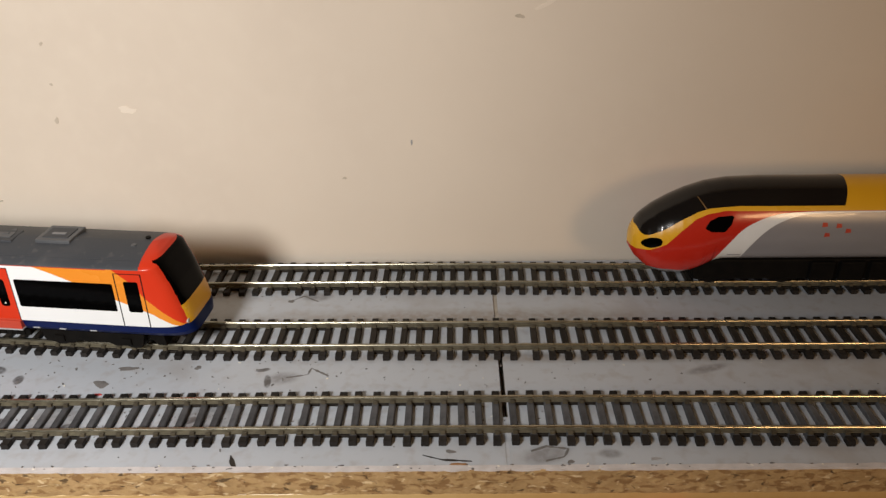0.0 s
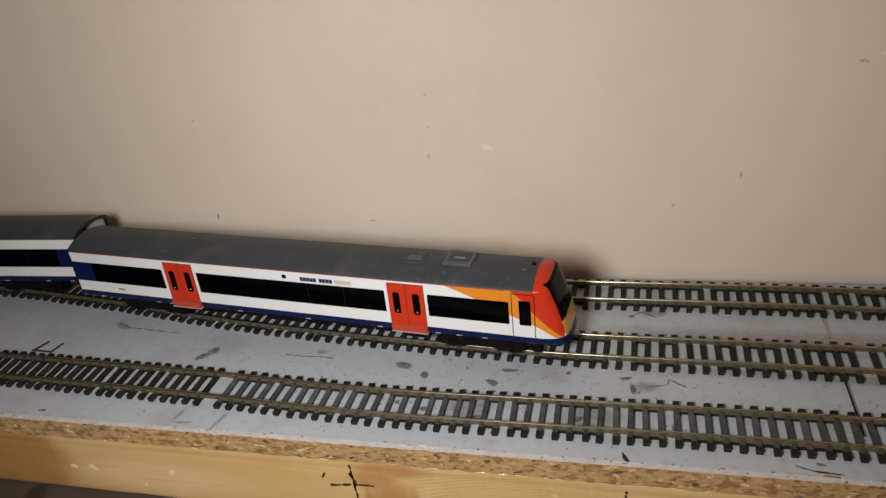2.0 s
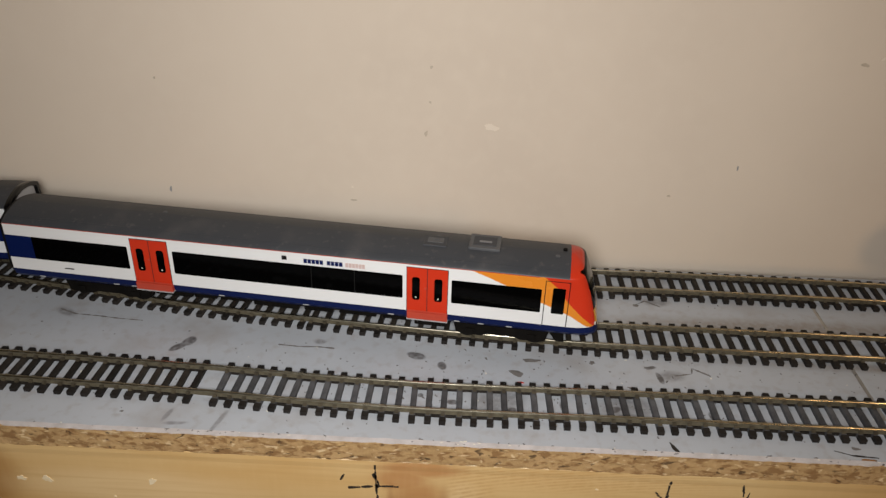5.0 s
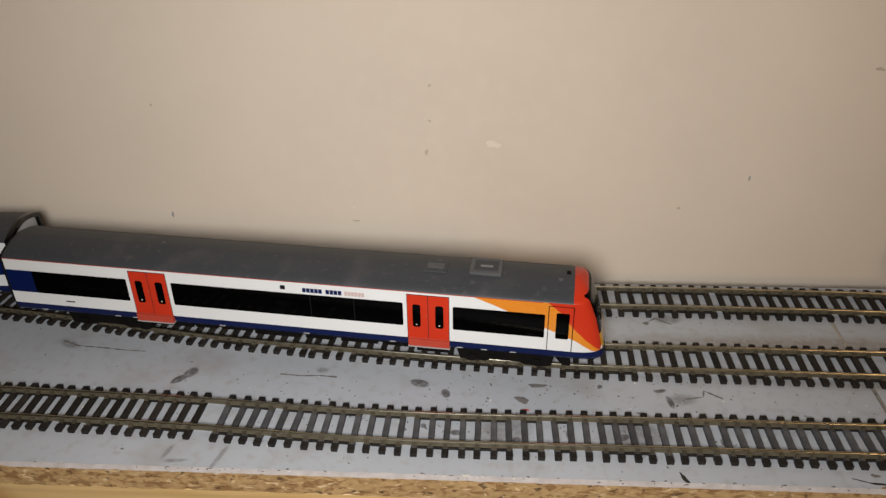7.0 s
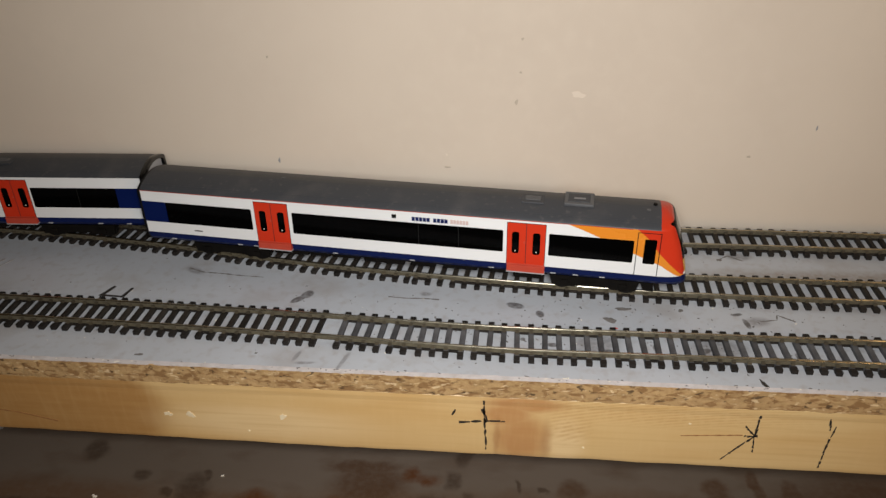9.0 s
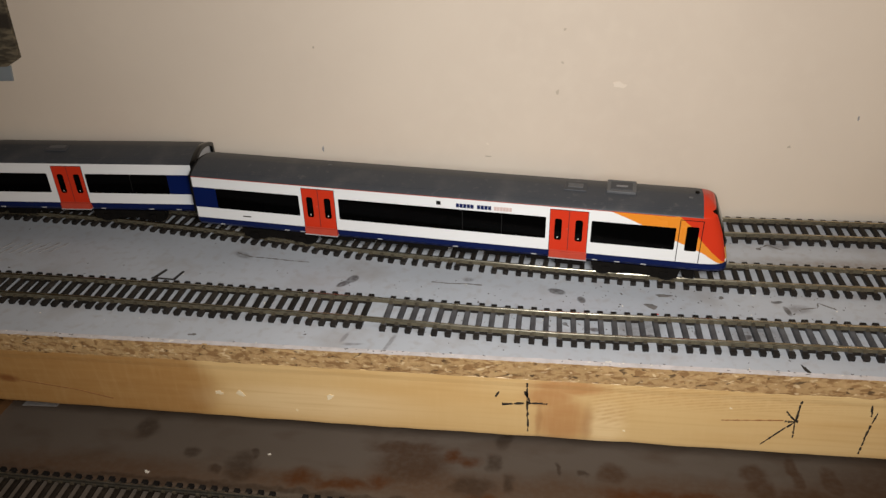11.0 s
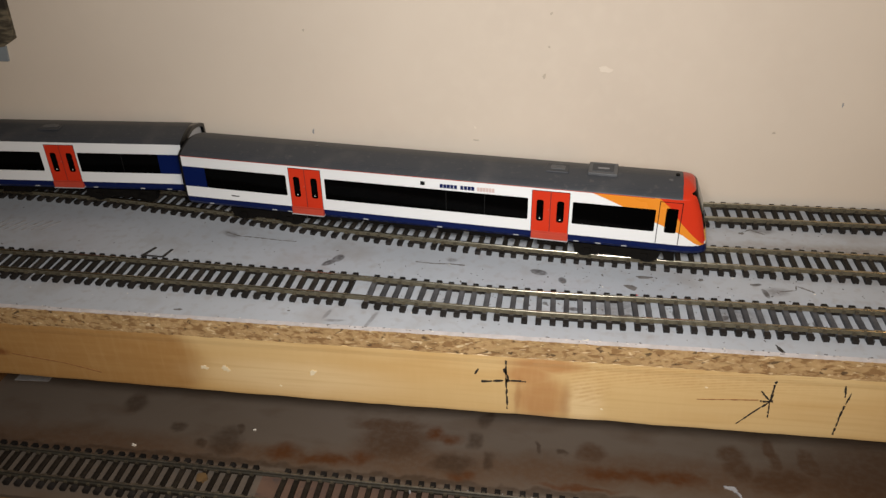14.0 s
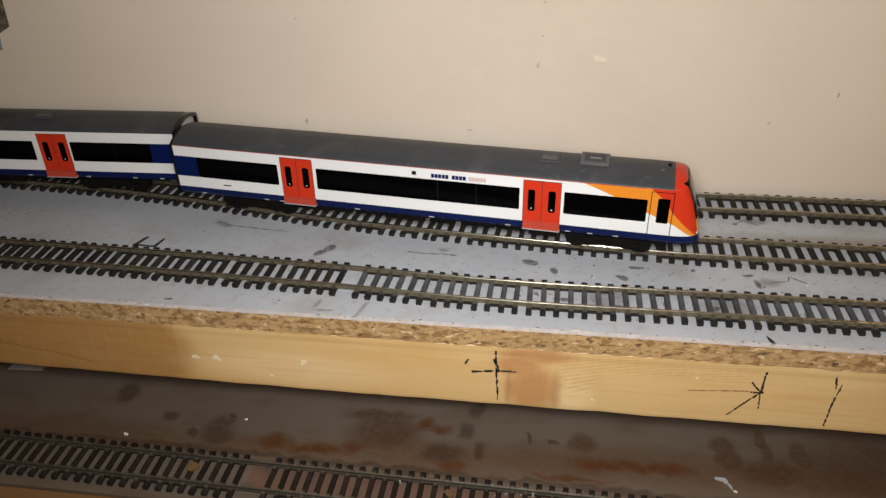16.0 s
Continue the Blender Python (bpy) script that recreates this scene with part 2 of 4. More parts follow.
# dark blotches, and last a thin dark line along the old track's far side
DARK_DECK_SPOTS = [(-0.1607, -0.0073, 0.0093, 0.0117, 0.12), (-0.1557, 0.0043, 0.0027, 0.0038, 0.12), (-0.1948, 0.0024, 0.0048, 0.0044, 0.12), (-0.0129, 0.0269, 0.0054, 0.0052, 0.12), (-0.0083, -0.0051, 0.0035, 0.0058, 0.12), (0.0179, 0.0086, 0.0016, 0.0043, 0.12), (0.0323, 0.0069, 0.0038, 0.0017, 0.12), (-0.0286, -0.0084, 0.0120, 0.0067, 0.12), (-0.0178, 0.0100, 0.0046, 0.0062, 0.12), (-0.2277, 0.0190, 0.0071, 0.0076, 0.12), (-0.1759, -0.0091, 0.0033, 0.0037, 0.12), (0.0, -0.0225, 0.3000, 0.0022, -0.015)]
# brown stains; the wide first one also paints shade against the room lamp
UMBER_SPOTS = [(0.2300, 0.0050, 0.0700, 0.0260, 0.0), (0.0480, 0.0080, 0.0070, 0.0073, 0.1), (0.1244, 0.0151, 0.0078, 0.0061, 0.1), (0.1272, 0.0053, 0.0076, 0.0084, 0.1), (0.1470, 0.0179, 0.0034, 0.0125, 0.1), (0.1478, -0.0020, 0.0179, 0.0082, 0.1), (0.1656, 0.0120, 0.0055, 0.0109, 0.1), (-0.0633, 0.0045, 0.0197, 0.0126, 0.1), (-0.0690, 0.0160, 0.0201, 0.0047, 0.1)]
WORN_BAND = [(-0.2453, -0.0165, 0.0871, 0.0119, 0.0), (-0.1256, -0.0131, 0.0518, 0.0070, 0.0), (-0.0409, -0.0112, 0.0504, 0.0109, 0.0), (0.0340, -0.0081, 0.0676, 0.0098, 0.0), (0.0946, -0.0047, 0.0605, 0.0123, 0.0), (0.1528, -0.0052, 0.0473, 0.0114, 0.0)]
BROWN = material("brown_stained_deck", (0.112, 0.087, 0.064), 0.36, second=(0.132, 0.106, 0.084), scale=14, amount=0.5, stretch=(0.5, 1, 1), bump=0.12,
                 fine=((0.095, 0.067, 0.047), 60, 0.52, 0.76), stain=(0.088, 0.060, 0.041), stain_scale=26, stain_edge=(0.60, 0.76), coat=0.12,
                 patches=((on_top(WORN_BAND, -0.085), (0.096, 0.056, 0.032), 0.85, 0.65), (on_top(UMBER_SPOTS, -0.085), (0.066, 0.034, 0.017), 0.78, 0.40),
                          (on_top(RUST_SPOTS, -0.085), (0.080, 0.029, 0.009), 0.9, 0.6), (on_top(DARK_DECK_SPOTS, -0.085), (0.042, 0.026, 0.016), 0.70, 0.45)), wobble=0.011, streak=0.8, even=0.7)
PLANK = material("pale_plank", (0.22, 0.125, 0.048), 0.5, second=(0.15, 0.078, 0.028), scale=60, amount=0.4, stretch=(0.06, 1, 1), bump=0.2)
INK = material("marker_ink", (0.02, 0.017, 0.014), 0.6)
INK_BROWN = material("soaked_ink", (0.27, 0.135, 0.050), 0.6)
SCUFF = material("pale_wall_scuff", (0.725, 0.650, 0.543), 0.7)
WALL_SPECK = material("wall_speck", (0.42, 0.37, 0.29), 0.8, second=(0.52, 0.45, 0.36), scale=300, amount=0.5)
DIRT = material("dark_dirt", (0.10, 0.095, 0.09), 0.8, second=(0.2, 0.19, 0.18), scale=300, amount=0.5)
GREY_DIRT = material("grey_smear", (0.27, 0.265, 0.26), 0.8, second=(0.36, 0.36, 0.36), scale=300, amount=0.5)
TAPE = material("beige_filler", (0.42, 0.385, 0.33), 0.7, second=(0.31, 0.28, 0.235), scale=200, amount=0.5)
WHITE_DROP = material("white_paint_drop", (0.72, 0.68, 0.58), 0.35)
CREAM = material("cream_paint_drop", (0.80, 0.72, 0.52), 0.4, second=(0.70, 0.58, 0.36), scale=600, amount=0.4)
RED_DOT = material("red_paint", (0.5, 0.06, 0.05), 0.5)
RAIL = material("nickel_rail_head", (0.54, 0.51, 0.40), 0.27, 1.0, second=(0.26, 0.24, 0.175), scale=160, amount=0.4, stretch=(0.4, 1, 1), bump=0.4)
RAIL_SIDE = material("tarnished_rail_web", (0.160, 0.145, 0.100), 0.5, 0.3, second=(0.095, 0.084, 0.058), scale=500, amount=0.5)
RAIL_OLD = material("silver_rail_head", (0.33, 0.315, 0.265), 0.34, 0.85, second=(0.12, 0.112, 0.09), scale=300, amount=0.5)
RAIL_OLD_SIDE = material("grey_rail_web", (0.062, 0.056, 0.042), 0.5, 0.3, second=(0.040, 0.036, 0.027), scale=500, amount=0.5)
SLEEPER = material("dark_brown_sleeper", (0.010, 0.0085, 0.0068), 0.6, second=(0.025, 0.021, 0.017), scale=300, amount=0.4, bump=0.3, vary=0.4, spec=0.2)
SLEEPER_DUSTY = material("dusty_grey_sleeper", (0.042, 0.043, 0.046), 0.65, second=(0.085, 0.086, 0.090), scale=300, amount=0.4, bump=0.3, vary=0.3, spec=0.2)
SLEEPER_END = material("black_sleeper_end", (0.009, 0.008, 0.007), 0.6, second=(0.022, 0.019, 0.017), scale=300, amount=0.4, vary=0.3, spec=0.2)
SLEEPER_GREY = material("dusty_sleeper", (0.010, 0.008, 0.006), 0.75, second=(0.026, 0.020, 0.014), scale=420, amount=0.5, bump=0.3, vary=0.3, spec=0.1)
CHAIR = material("dusty_rail_chair", (0.085, 0.072, 0.046), 0.55, second=(0.045, 0.038, 0.027), scale=400, amount=0.5, vary=0.3)
WHITE = material("white_body_paint", (0.72, 0.74, 0.74), 0.22, second=(0.68, 0.70, 0.70), scale=30, amount=0.6, coat=0.3)
BLUE = material("dark_blue_paint", (0.0030, 0.010, 0.070), 0.3, second=(0.0025, 0.008, 0.058), scale=40, amount=0.6, spec=0.12)
RED = material("red_body_paint", (0.53, 0.036, 0.012), 0.32, second=(0.48, 0.030, 0.010), scale=40, amount=0.6, coat=0.05, spec=0.22)
RED_STEP = material("pale_red_step", (0.45, 0.058, 0.030), 0.4, second=(0.40, 0.046, 0.024), scale=200, amount=0.6)
ORANGE = material("orange_paint", (0.64, 0.225, 0.024), 0.28, second=(0.67, 0.225, 0.020), scale=40, amount=0.6, coat=0.15, spec=0.3)
YELLOW = material("yellow_paint", (0.72, 0.39, 0.018), 0.28, second=(0.66, 0.34, 0.014), scale=40, amount=0.6, coat=0.3)
ROOF = material("dark_grey_roof", (0.037, 0.041, 0.047), 0.5, spec=0.30, second=(0.047, 0.050, 0.055), scale=40, amount=0.5, bump=0.08,
                fine=((0.075, 0.075, 0.075), 300, 0.6, 0.75), stain=(0.066, 0.066, 0.068), stain_scale=38, stain_edge=(0.56, 0.70))
ROOF_PALE = material("worn_grey_hatch", (0.062, 0.066, 0.071), 0.42, second=(0.080, 0.084, 0.089), scale=300, amount=0.4)
HATCH_LABEL = material("pale_hatch_label", (0.17, 0.17, 0.175), 0.4)
GLASS = material("smoked_window", (0.001, 0.001, 0.001), 0.07, coat=0.0, spec=0.05)
FADED = material("faded_pink_lettering", (0.52, 0.40, 0.37), 0.4)
SEAL = material("black_rubber", (0.008, 0.008, 0.008), 0.5, spec=0.1)
GROOVE = material("dark_panel_gap", (0.10, 0.012, 0.008), 0.6)
UNDER = material("black_underframe", (0.004, 0.0038, 0.0035), 0.5, second=(0.008, 0.007, 0.006), scale=200, amount=0.5, spec=0.05)
BELLOWS = material("grey_bellows", (0.38, 0.385, 0.39), 0.35, second=(0.34, 0.34, 0.35), scale=120, amount=0.5)
STEEL = material("wheel_steel", (0.012, 0.011, 0.010), 0.45, 0.6, spec=0.15)
SILVER = material("silver_paint", (0.30, 0.30, 0.32), 0.32, 0.25, second=(0.27, 0.27, 0.29), scale=60, amount=0.5, coat=0.3)
PRED = material("deep_red_paint", (0.47, 0.022, 0.010), 0.22, second=(0.42, 0.018, 0.009), scale=40, amount=0.6, coat=0.4)
HOOP = material("black_plastic_hoop", (0.004, 0.004, 0.004), 0.18, spec=0.35)
GLOSS_BLACK = material("gloss_black", (0.007, 0.006, 0.006), 0.14, second=(0.010, 0.009, 0.008), scale=30, amount=0.5, coat=0.2, spec=0.3)
CLOTH = material("dark_woven_panel", (0.055, 0.046, 0.030), 0.85, second=(0.16, 0.135, 0.088), scale=330, amount=0.22, stretch=(0.35, 1, 1.3), bump=1.0, stain=(0.03, 0.024, 0.016), stain_scale=120, stain_edge=(0.55, 0.65))
PALE_BLUE = material("pale_blue_card", (0.24, 0.28, 0.30), 0.7, second=(0.2, 0.23, 0.25), scale=60, amount=0.5)
LAMP_GLASS = material("clear_lamp_lens", (0.42, 0.40, 0.36), 0.25, spec=0.3)
PLASTER = material("room_plaster", (0.34, 0.30, 0.25), 0.85, second=(0.30, 0.26, 0.22), scale=3, amount=0.5)
CARPET = material("dark_carpet", (0.09, 0.07, 0.055), 0.95, second=(0.12, 0.095, 0.075), scale=60, amount=0.5)


# ---- building helpers ----
def mesh_object(name, bm, mats, parent=None, label="", smooth=False):
    me = bpy.data.meshes.new(name)
    bmesh.ops.recalc_face_normals(bm, faces=bm.faces[:])
    for f in bm.faces:
        f.smooth = smooth
    bm.to_mesh(me)
    bm.free()
    for m in (mats if isinstance(mats, (list, tuple)) else [mats]):
        me.materials.append(m)
    ob = new(name, me)
    if parent:
        ob.parent = parent
    if label:
        tagged(ob, label)
    return ob


def part(name, bm, mats, parent, label="", smooth=False):
    return mesh_object(name, bm, mats, parent, label, smooth)


def thing(name, label, category, m=None, group="", kind=""):
    ob = new(name)
    ob.empty_display_size = 0.01
    if m is not None:
        ob.matrix_world = m
    return tagged(ob, label, category, group, kind)


def box(lo, hi, bevel=0.0, bm=None):
    bm = bm or bmesh.new()
    r = bmesh.ops.create_cube(bm, size=1)
    for v in r["verts"]:
        v.co = Vector([lo[i] + (v.co[i] + 0.5) * (hi[i] - lo[i]) for i in range(3)])
    if bevel:
        bmesh.ops.bevel(bm, geom=list({e for v in r["verts"] for e in v.link_edges}), offset=bevel, segments=2, affect="EDGES", profile=0.6)
    return bm


def prism(poly, lo, hi, plane="xz", bm=None):
    """A flat polygon with thickness: plane xz runs from y = lo to hi, plane xy from z = lo to hi."""
    bm = bm or bmesh.new()

    def at(p, d):
        return (p[0], d, p[1]) if plane == "xz" else (p[0], p[1], d)

    a = [bm.verts.new(at(p, lo)) for p in poly]
    b = [bm.verts.new(at(p, hi)) for p in poly]
    bm.faces.new(a)
    bm.faces.new(b[::-1])
    n = len(poly)
    for i in range(n):
        bm.faces.new((a[i], a[(i + 1) % n], b[(i + 1) % n], b[i]))
    return bm


def cylinder(centre, radius, depth, axis="Y", segments=20, bm=None):
    bm = bm or bmesh.new()
    turn = {"X": Matrix.Rotation(radians(90), 4, "Y"), "Y": Matrix.Rotation(radians(90), 4, "X"), "Z": Matrix.Identity(4)}[axis]
    bmesh.ops.create_cone(bm, cap_ends=True, segments=segments, radius1=radius, radius2=radius, depth=depth, matrix=Matrix.Translation(centre) @ turn)
    return bm


def grid_mesh(rows, colour_of=None, bm=None, close=False):
    """Quads between rows of points; colour_of(centre) gives each face's material slot."""
    bm = bm or bmesh.new()
    vs = [[bm.verts.new(p) for p in r] for r in rows]
    for i in range(len(vs) - 1):
        n = len(vs[i])
        for j in range(n if close else n - 1):
            q = (vs[i][j], vs[i][(j + 1) % n], vs[i + 1][(j + 1) % n], vs[i + 1][j])
            f = bm.faces.new(q)
            if colour_of:
                c = (q[0].co + q[1].co + q[2].co + q[3].co) / 4
                f.material_index = colour_of(c)
    return bm


def interp(pts, x):
    if x <= pts[0][0]:
        return pts[0][1]
    for (x0, y0), (x1, y1) in zip(pts, pts[1:]):
        if x <= x1:
            return y0 + (y1 - y0) * (x - x0) / (x1 - x0)
    return pts[-1][1]


def blob(cx, cy, rx, ry, seed, n=18, rough=0.3, turn=0.0):
    rng = random.Random(seed)
    out = []
    ph = [rng.uniform(0, 6.28) for _ in range(4)]
    for i in range(n):
        a = 6.2832 * i / n
        r = 1 + rough * (0.5 * math.sin(2 * a + ph[0]) + 0.35 * math.sin(3 * a + ph[1]) + 0.3 * math.sin(5 * a + ph[2]) + 0.15 * rng.uniform(-1, 1))
        x, y = rx * r * math.cos(a), ry * r * math.sin(a)
        out.append((cx + x * math.cos(turn) - y * math.sin(turn), cy + x * math.sin(turn) + y * math.cos(turn)))
    return out


def stroke(pts, width, lo, hi, plane, seed=0, bm=None):
    """A pen line of uneven width through points of a plane."""
    rng = random.Random(seed)
    bm = bm or bmesh.new()
    fine = []
    for (a, b) in zip(pts, pts[1:]):
        n = max(2, int(math.dist(a, b) / 0.0015))
        fine += [(a[0] + (b[0] - a[0]) * k / n, a[1] + (b[1] - a[1]) * k / n) for k in range(n)]
    fine.append(pts[-1])
    left, right = [], []
    for i, p in enumerate(fine):
        q0, q1 = fine[max(i - 1, 0)], fine[min(i + 1, len(fine) - 1)]
        dx, dy = q1[0] - q0[0], q1[1] - q0[1]
        ln = math.hypot(dx, dy) or 1
        w = width * rng.uniform(0.2, 1.3) / 2
        left.append((p[0] - dy / ln * w, p[1] + dx / ln * w))
        right.append((p[0] + dy / ln * w, p[1] - dx / ln * w))
    return prism(left + right[::-1], lo, hi, plane, bm)


# ---- setting: room, wall, baseboard, fascia, lower deck ----
WALL_Y = 0.1680
X0, X1 = -1.1, 1.6
wall = mesh_object("wall_back", box((X0, WALL_Y, -0.9), (X1, WALL_Y + 0.1, 1.4)), WALL)
tagged(wall, "cream painted plaster wall with small scuffs and specks", "wall", kind="structure")
for i, (x, z, rx, rz, m) in enumerate([
        (-0.1434, 0.0332, 0.0008, 0.0016, GREY_DIRT), (0.0115, 0.0754, 0.0008, 0.0020, WALL_SPECK), (0.0140, 0.1145, 0.0008, 0.0008, WALL_SPECK),
        (0.1562, 0.0415, 0.0009, 0.0008, WALL_SPECK), (0.1925, 0.0610, 0.0004, 0.0019, GREY_DIRT), (0.0136, 0.0943, 0.0008, 0.0006, WALL_SPECK),
        (-0.1416, 0.1028, 0.0007, 0.0006, WALL_SPECK), (-0.0319, 0.0305, 0.0018, 0.0006, WALL_SPECK), (0.2598, 0.1300, 0.0060, 0.0012, SCUFF),
        (0.0488, 0.0806, 0.0040, 0.0020, SCUFF), (-0.0323, 0.0394, 0.0008, 0.0006, SCUFF), (0.2464, 0.1240, 0.0022, 0.0010, WALL_SPECK)]):
    part("speck" if i < 8 else "scuff", prism(blob(x, z, rx, rz, i, 12, 0.45, 0.5 if i == 8 else 0.0), WALL_Y - 0.0003, WALL_Y + 0.001), m, wall)

board = thing("baseboard", "grey painted chipboard baseboard, dirty and scratched", "baseboard", kind="structure")
BX0, BX1 = -0.75, 1.0
GAP = (0.2326, 0.2346)  # the open joint between two boards
for lo, hi in ((BX0, GAP[0]), (GAP[1], BX1)):
    bm = box((lo, 0.0012, -0.0122), (hi, 0.1500, 0.0))
    for f in bm.faces:
        f.material_index = 1 if abs(f.calc_center_median().x - (GAP[0] + GAP[1]) / 2) < 0.002 else 0
    part("board_top", bm, [BOARD, TAPE], board, "grey painted board surface with stains")
part("joint_filler", box((GAP[0] - 0.0001, 0.0013, -0.0110), (GAP[1] + 0.0001, 0.0280, -0.0002)), BOARD, board, "grey paint bridging the joint between two boards")
part("joint_filler", box((GAP[0] - 0.0001, 0.0820, -0.0110), (GAP[1] + 0.0001, 0.1480, -0.0006)), TAPE, board, "beige filler in the joint between two boards")


def rough_edge():
    """The sawn edge of the chipboard: a strip with uneven flakes."""
    k = 12
    xs = [BX0 + 0.004 * i for i in range(88)] + [-0.398 + 0.0008 * i for i in range(1020)] + [0.418 + 0.004 * i for i in range(146)]
    rows = []
    for j in range(k + 1):
        z = -0.0002 - 0.0120 * j / k
        row = []
        for x in xs:
            d = noise.noise(Vector((x * 160, z * 420, 3.0))) * 0.00028 + noise.noise(Vector((x * 420, z * 900, 7.0))) * 0.00022
            d += 0.0022 * max(0.0, noise.noise(Vector((x * 170, z * 300, 15.0))) - 0.42)
            zz = z + (-abs(noise.noise(Vector((x * 90, 9.0, j * 0.01)))) * 0.0009 if j in (0, k) else 0)
            row.append((x, 0.0001 + d, zz))
        rows.append(row)
    rows = [[(p[0], 0.0016, p[2]) for p in rows[0]]] + rows
    return grid_mesh(rows)


part("chipboard_edge", rough_edge(), OSB, board, "raw chipboard edge with coarse flakes", smooth=True)
lip = [(-0.5 + 0.002 * k, -0.0002 + 0.0005 * noise.noise(Vector((k * 0.31, 4.0, 0.0))) + 0.0003 * noise.noise(Vector((k * 0.9, 8.0, 0.0)))) for k in range(540)]
back = [(x, 0.0019 + 0.0005 * noise.noise(Vector((x * 130, 1.0, 0.0)))) for x, _ in lip[::-1]]
part("paint_lip", prism(lip + back, -0.0007, 0.00025, "xy"), material("pale_paint_lip", (0.60, 0.57, 0.56), 0.6, second=(0.46, 0.43, 0.41), scale=160, amount=0.4), board, "pale paint run along the front edge")

STAINS = [  # x, y, half sizes, turn, material
    (0.0641, 0.0499, 0.0032, 0.0022, -0.2, DIRT), (0.0718, 0.0602, 0.0038, 0.0015, 0.1, DIRT), (0.1335, 0.1126, 0.0016, 0.0010, 0, DIRT), (-0.1767, 0.0066, 0.0022, 0.0008, 0, DIRT),
    (0.1315, 0.0042, 0.0009, 0.0034, 0.35, INK), (0.1928, 0.1189, 0.0016, 0.0008, 0, DIRT), (0.1024, 0.0605, 0.0014, 0.0012, 0, DIRT), (0.2871, 0.0047, 0.0016, 0.0008, 0.2, GREY_DIRT),
    (0.2150, 0.0022, 0.0034, 0.0009, 0.1, INK_BROWN), (0.2560, 0.0034, 0.0012, 0.0009, 0.0, DIRT), (0.2120, 0.0090, 0.0018, 0.0008, 0.0, DIRT), (-0.2105, 0.0015, 0.0012, 0.0006, 0, INK)]
for i, (sx, sy, rx, ry, tn, m) in enumerate(STAINS):
    part("stain", prism(blob(sx, sy, rx, ry, 40 + i, 20, 0.35, tn), -0.0005, 0.00012 + 0.00001 * i, "xy"), m, board)
for i, p in enumerate([[(-0.0570, 0.0642), (-0.0465, 0.0632), (-0.0362, 0.0636), (-0.0281, 0.0629)], [(-0.1805, 0.0866), (-0.1705, 0.0826), (-0.1570, 0.0815), (-0.1450, 0.0800), (-0.1330, 0.0793)],
                       [(0.1320, 0.1120), (0.1390, 0.1172), (0.1470, 0.1120)], [(0.1420, 0.0531), (0.1510, 0.0552), (0.1520, 0.0595), (0.1600, 0.0541)],
                       [(0.2018, 0.0072), (0.2090, 0.0048), (0.2200, 0.0040)], [(0.2420, 0.0090), (0.2480, 0.0115), (0.2560, 0.0100), (0.2540, 0.0060), (0.2470, 0.0040)]]):
    part("scratch", stroke(p, 0.0009, -0.0004, 0.00016, "xy", i), DIRT if i != 4 else INK, board)
rng = random.Random(21)
grit, crumbs = bmesh.new(), bmesh.new()
for k in range(480):
    near = k % 3
    gx = rng.gauss(0.09, 0.10) if near else rng.uniform(-0.45, 0.45)
    gy = rng.choice((rng.gauss(0.027, 0.008), rng.gauss(0.055, 0.012), rng.uniform(0.004, 0.146)))
    if not 0.003 < gy < 0.148:
        continue
    r = rng.uniform(0.00014, 0.00034) * (1.7 if rng.random() < 0.12 else 1.0)
    prism(blob(gx, gy, r * rng.uniform(0.8, 2.2), r, 300 + k, 7, 0.5, rng.uniform(0, 3.1)), -0.0004, 0.0002 + 0.000001 * (k % 50), "xy", crumbs if k % 9 == 0 else grit)
for k in range(150):
    r = rng.uniform(0.00015, 0.0004)
    prism(blob(rng.uniform(-0.40, 0.36), rng.uniform(0.0002, 0.0026), r * rng.uniform(1.0, 3.0), r * 0.8, 700 + k, 7, 0.5, rng.uniform(-0.4, 0.4)), -0.0002, 0.0004 + 0.000001 * (k % 50), "xy", crumbs if k % 4 == 0 else grit)
tagged(part("grit", grit, DIRT, board, "dark specks of grit on the grey paint"), kind="stuff")
tagged(part("crumbs", crumbs, WHITE_DROP, board, "pale crumbs on the grey paint"), kind="stuff")
part("red_dot", prism(blob(0.0655, 0.0430, 0.0016, 0.0006, 3), -0.0004, 0.0003, "xy"), RED_DOT, board)
for i in range(7):
    gx = -0.338 + 0.0062 * i
    part("scratch", stroke([(gx, 0.0745 + 0.0006 * i), (gx + 0.0075, 0.0880 + 0.0004 * i)], 0.0014, -0.0004, 0.00016, "xy", 70 + i), GREY_DIRT, board)
bracket = bmesh.new()
for i, ((ax, ay), (bx, by), w) in enumerate((((-0.2210, 0.0555), (-0.2168, 0.0652), 0.0012), ((-0.2222, 0.0562), (-0.2072, 0.0552), 0.0008), ((-0.2082, 0.0546), (-0.2058, 0.0640), 0.0010))):
    ln = math.dist((ax, ay), (bx, by))
    nx, ny = -(by - ay) / ln * w, (bx - ax) / ln * w
    prism([(ax + nx, ay + ny), (ax - nx, ay - ny), (bx - nx * 0.8, by - ny * 0.8), (bx + nx * 0.8, by + ny * 0.8)], -0.0004, 0.0002 + 0.00002 * i, "xy", bracket)
part("ink_mark", bracket, INK, board, "black marker bracket")
fascia = thing("fascia_beam", "varnished pine beam under the baseboard edge, with marker strokes", "beam", kind="structure")


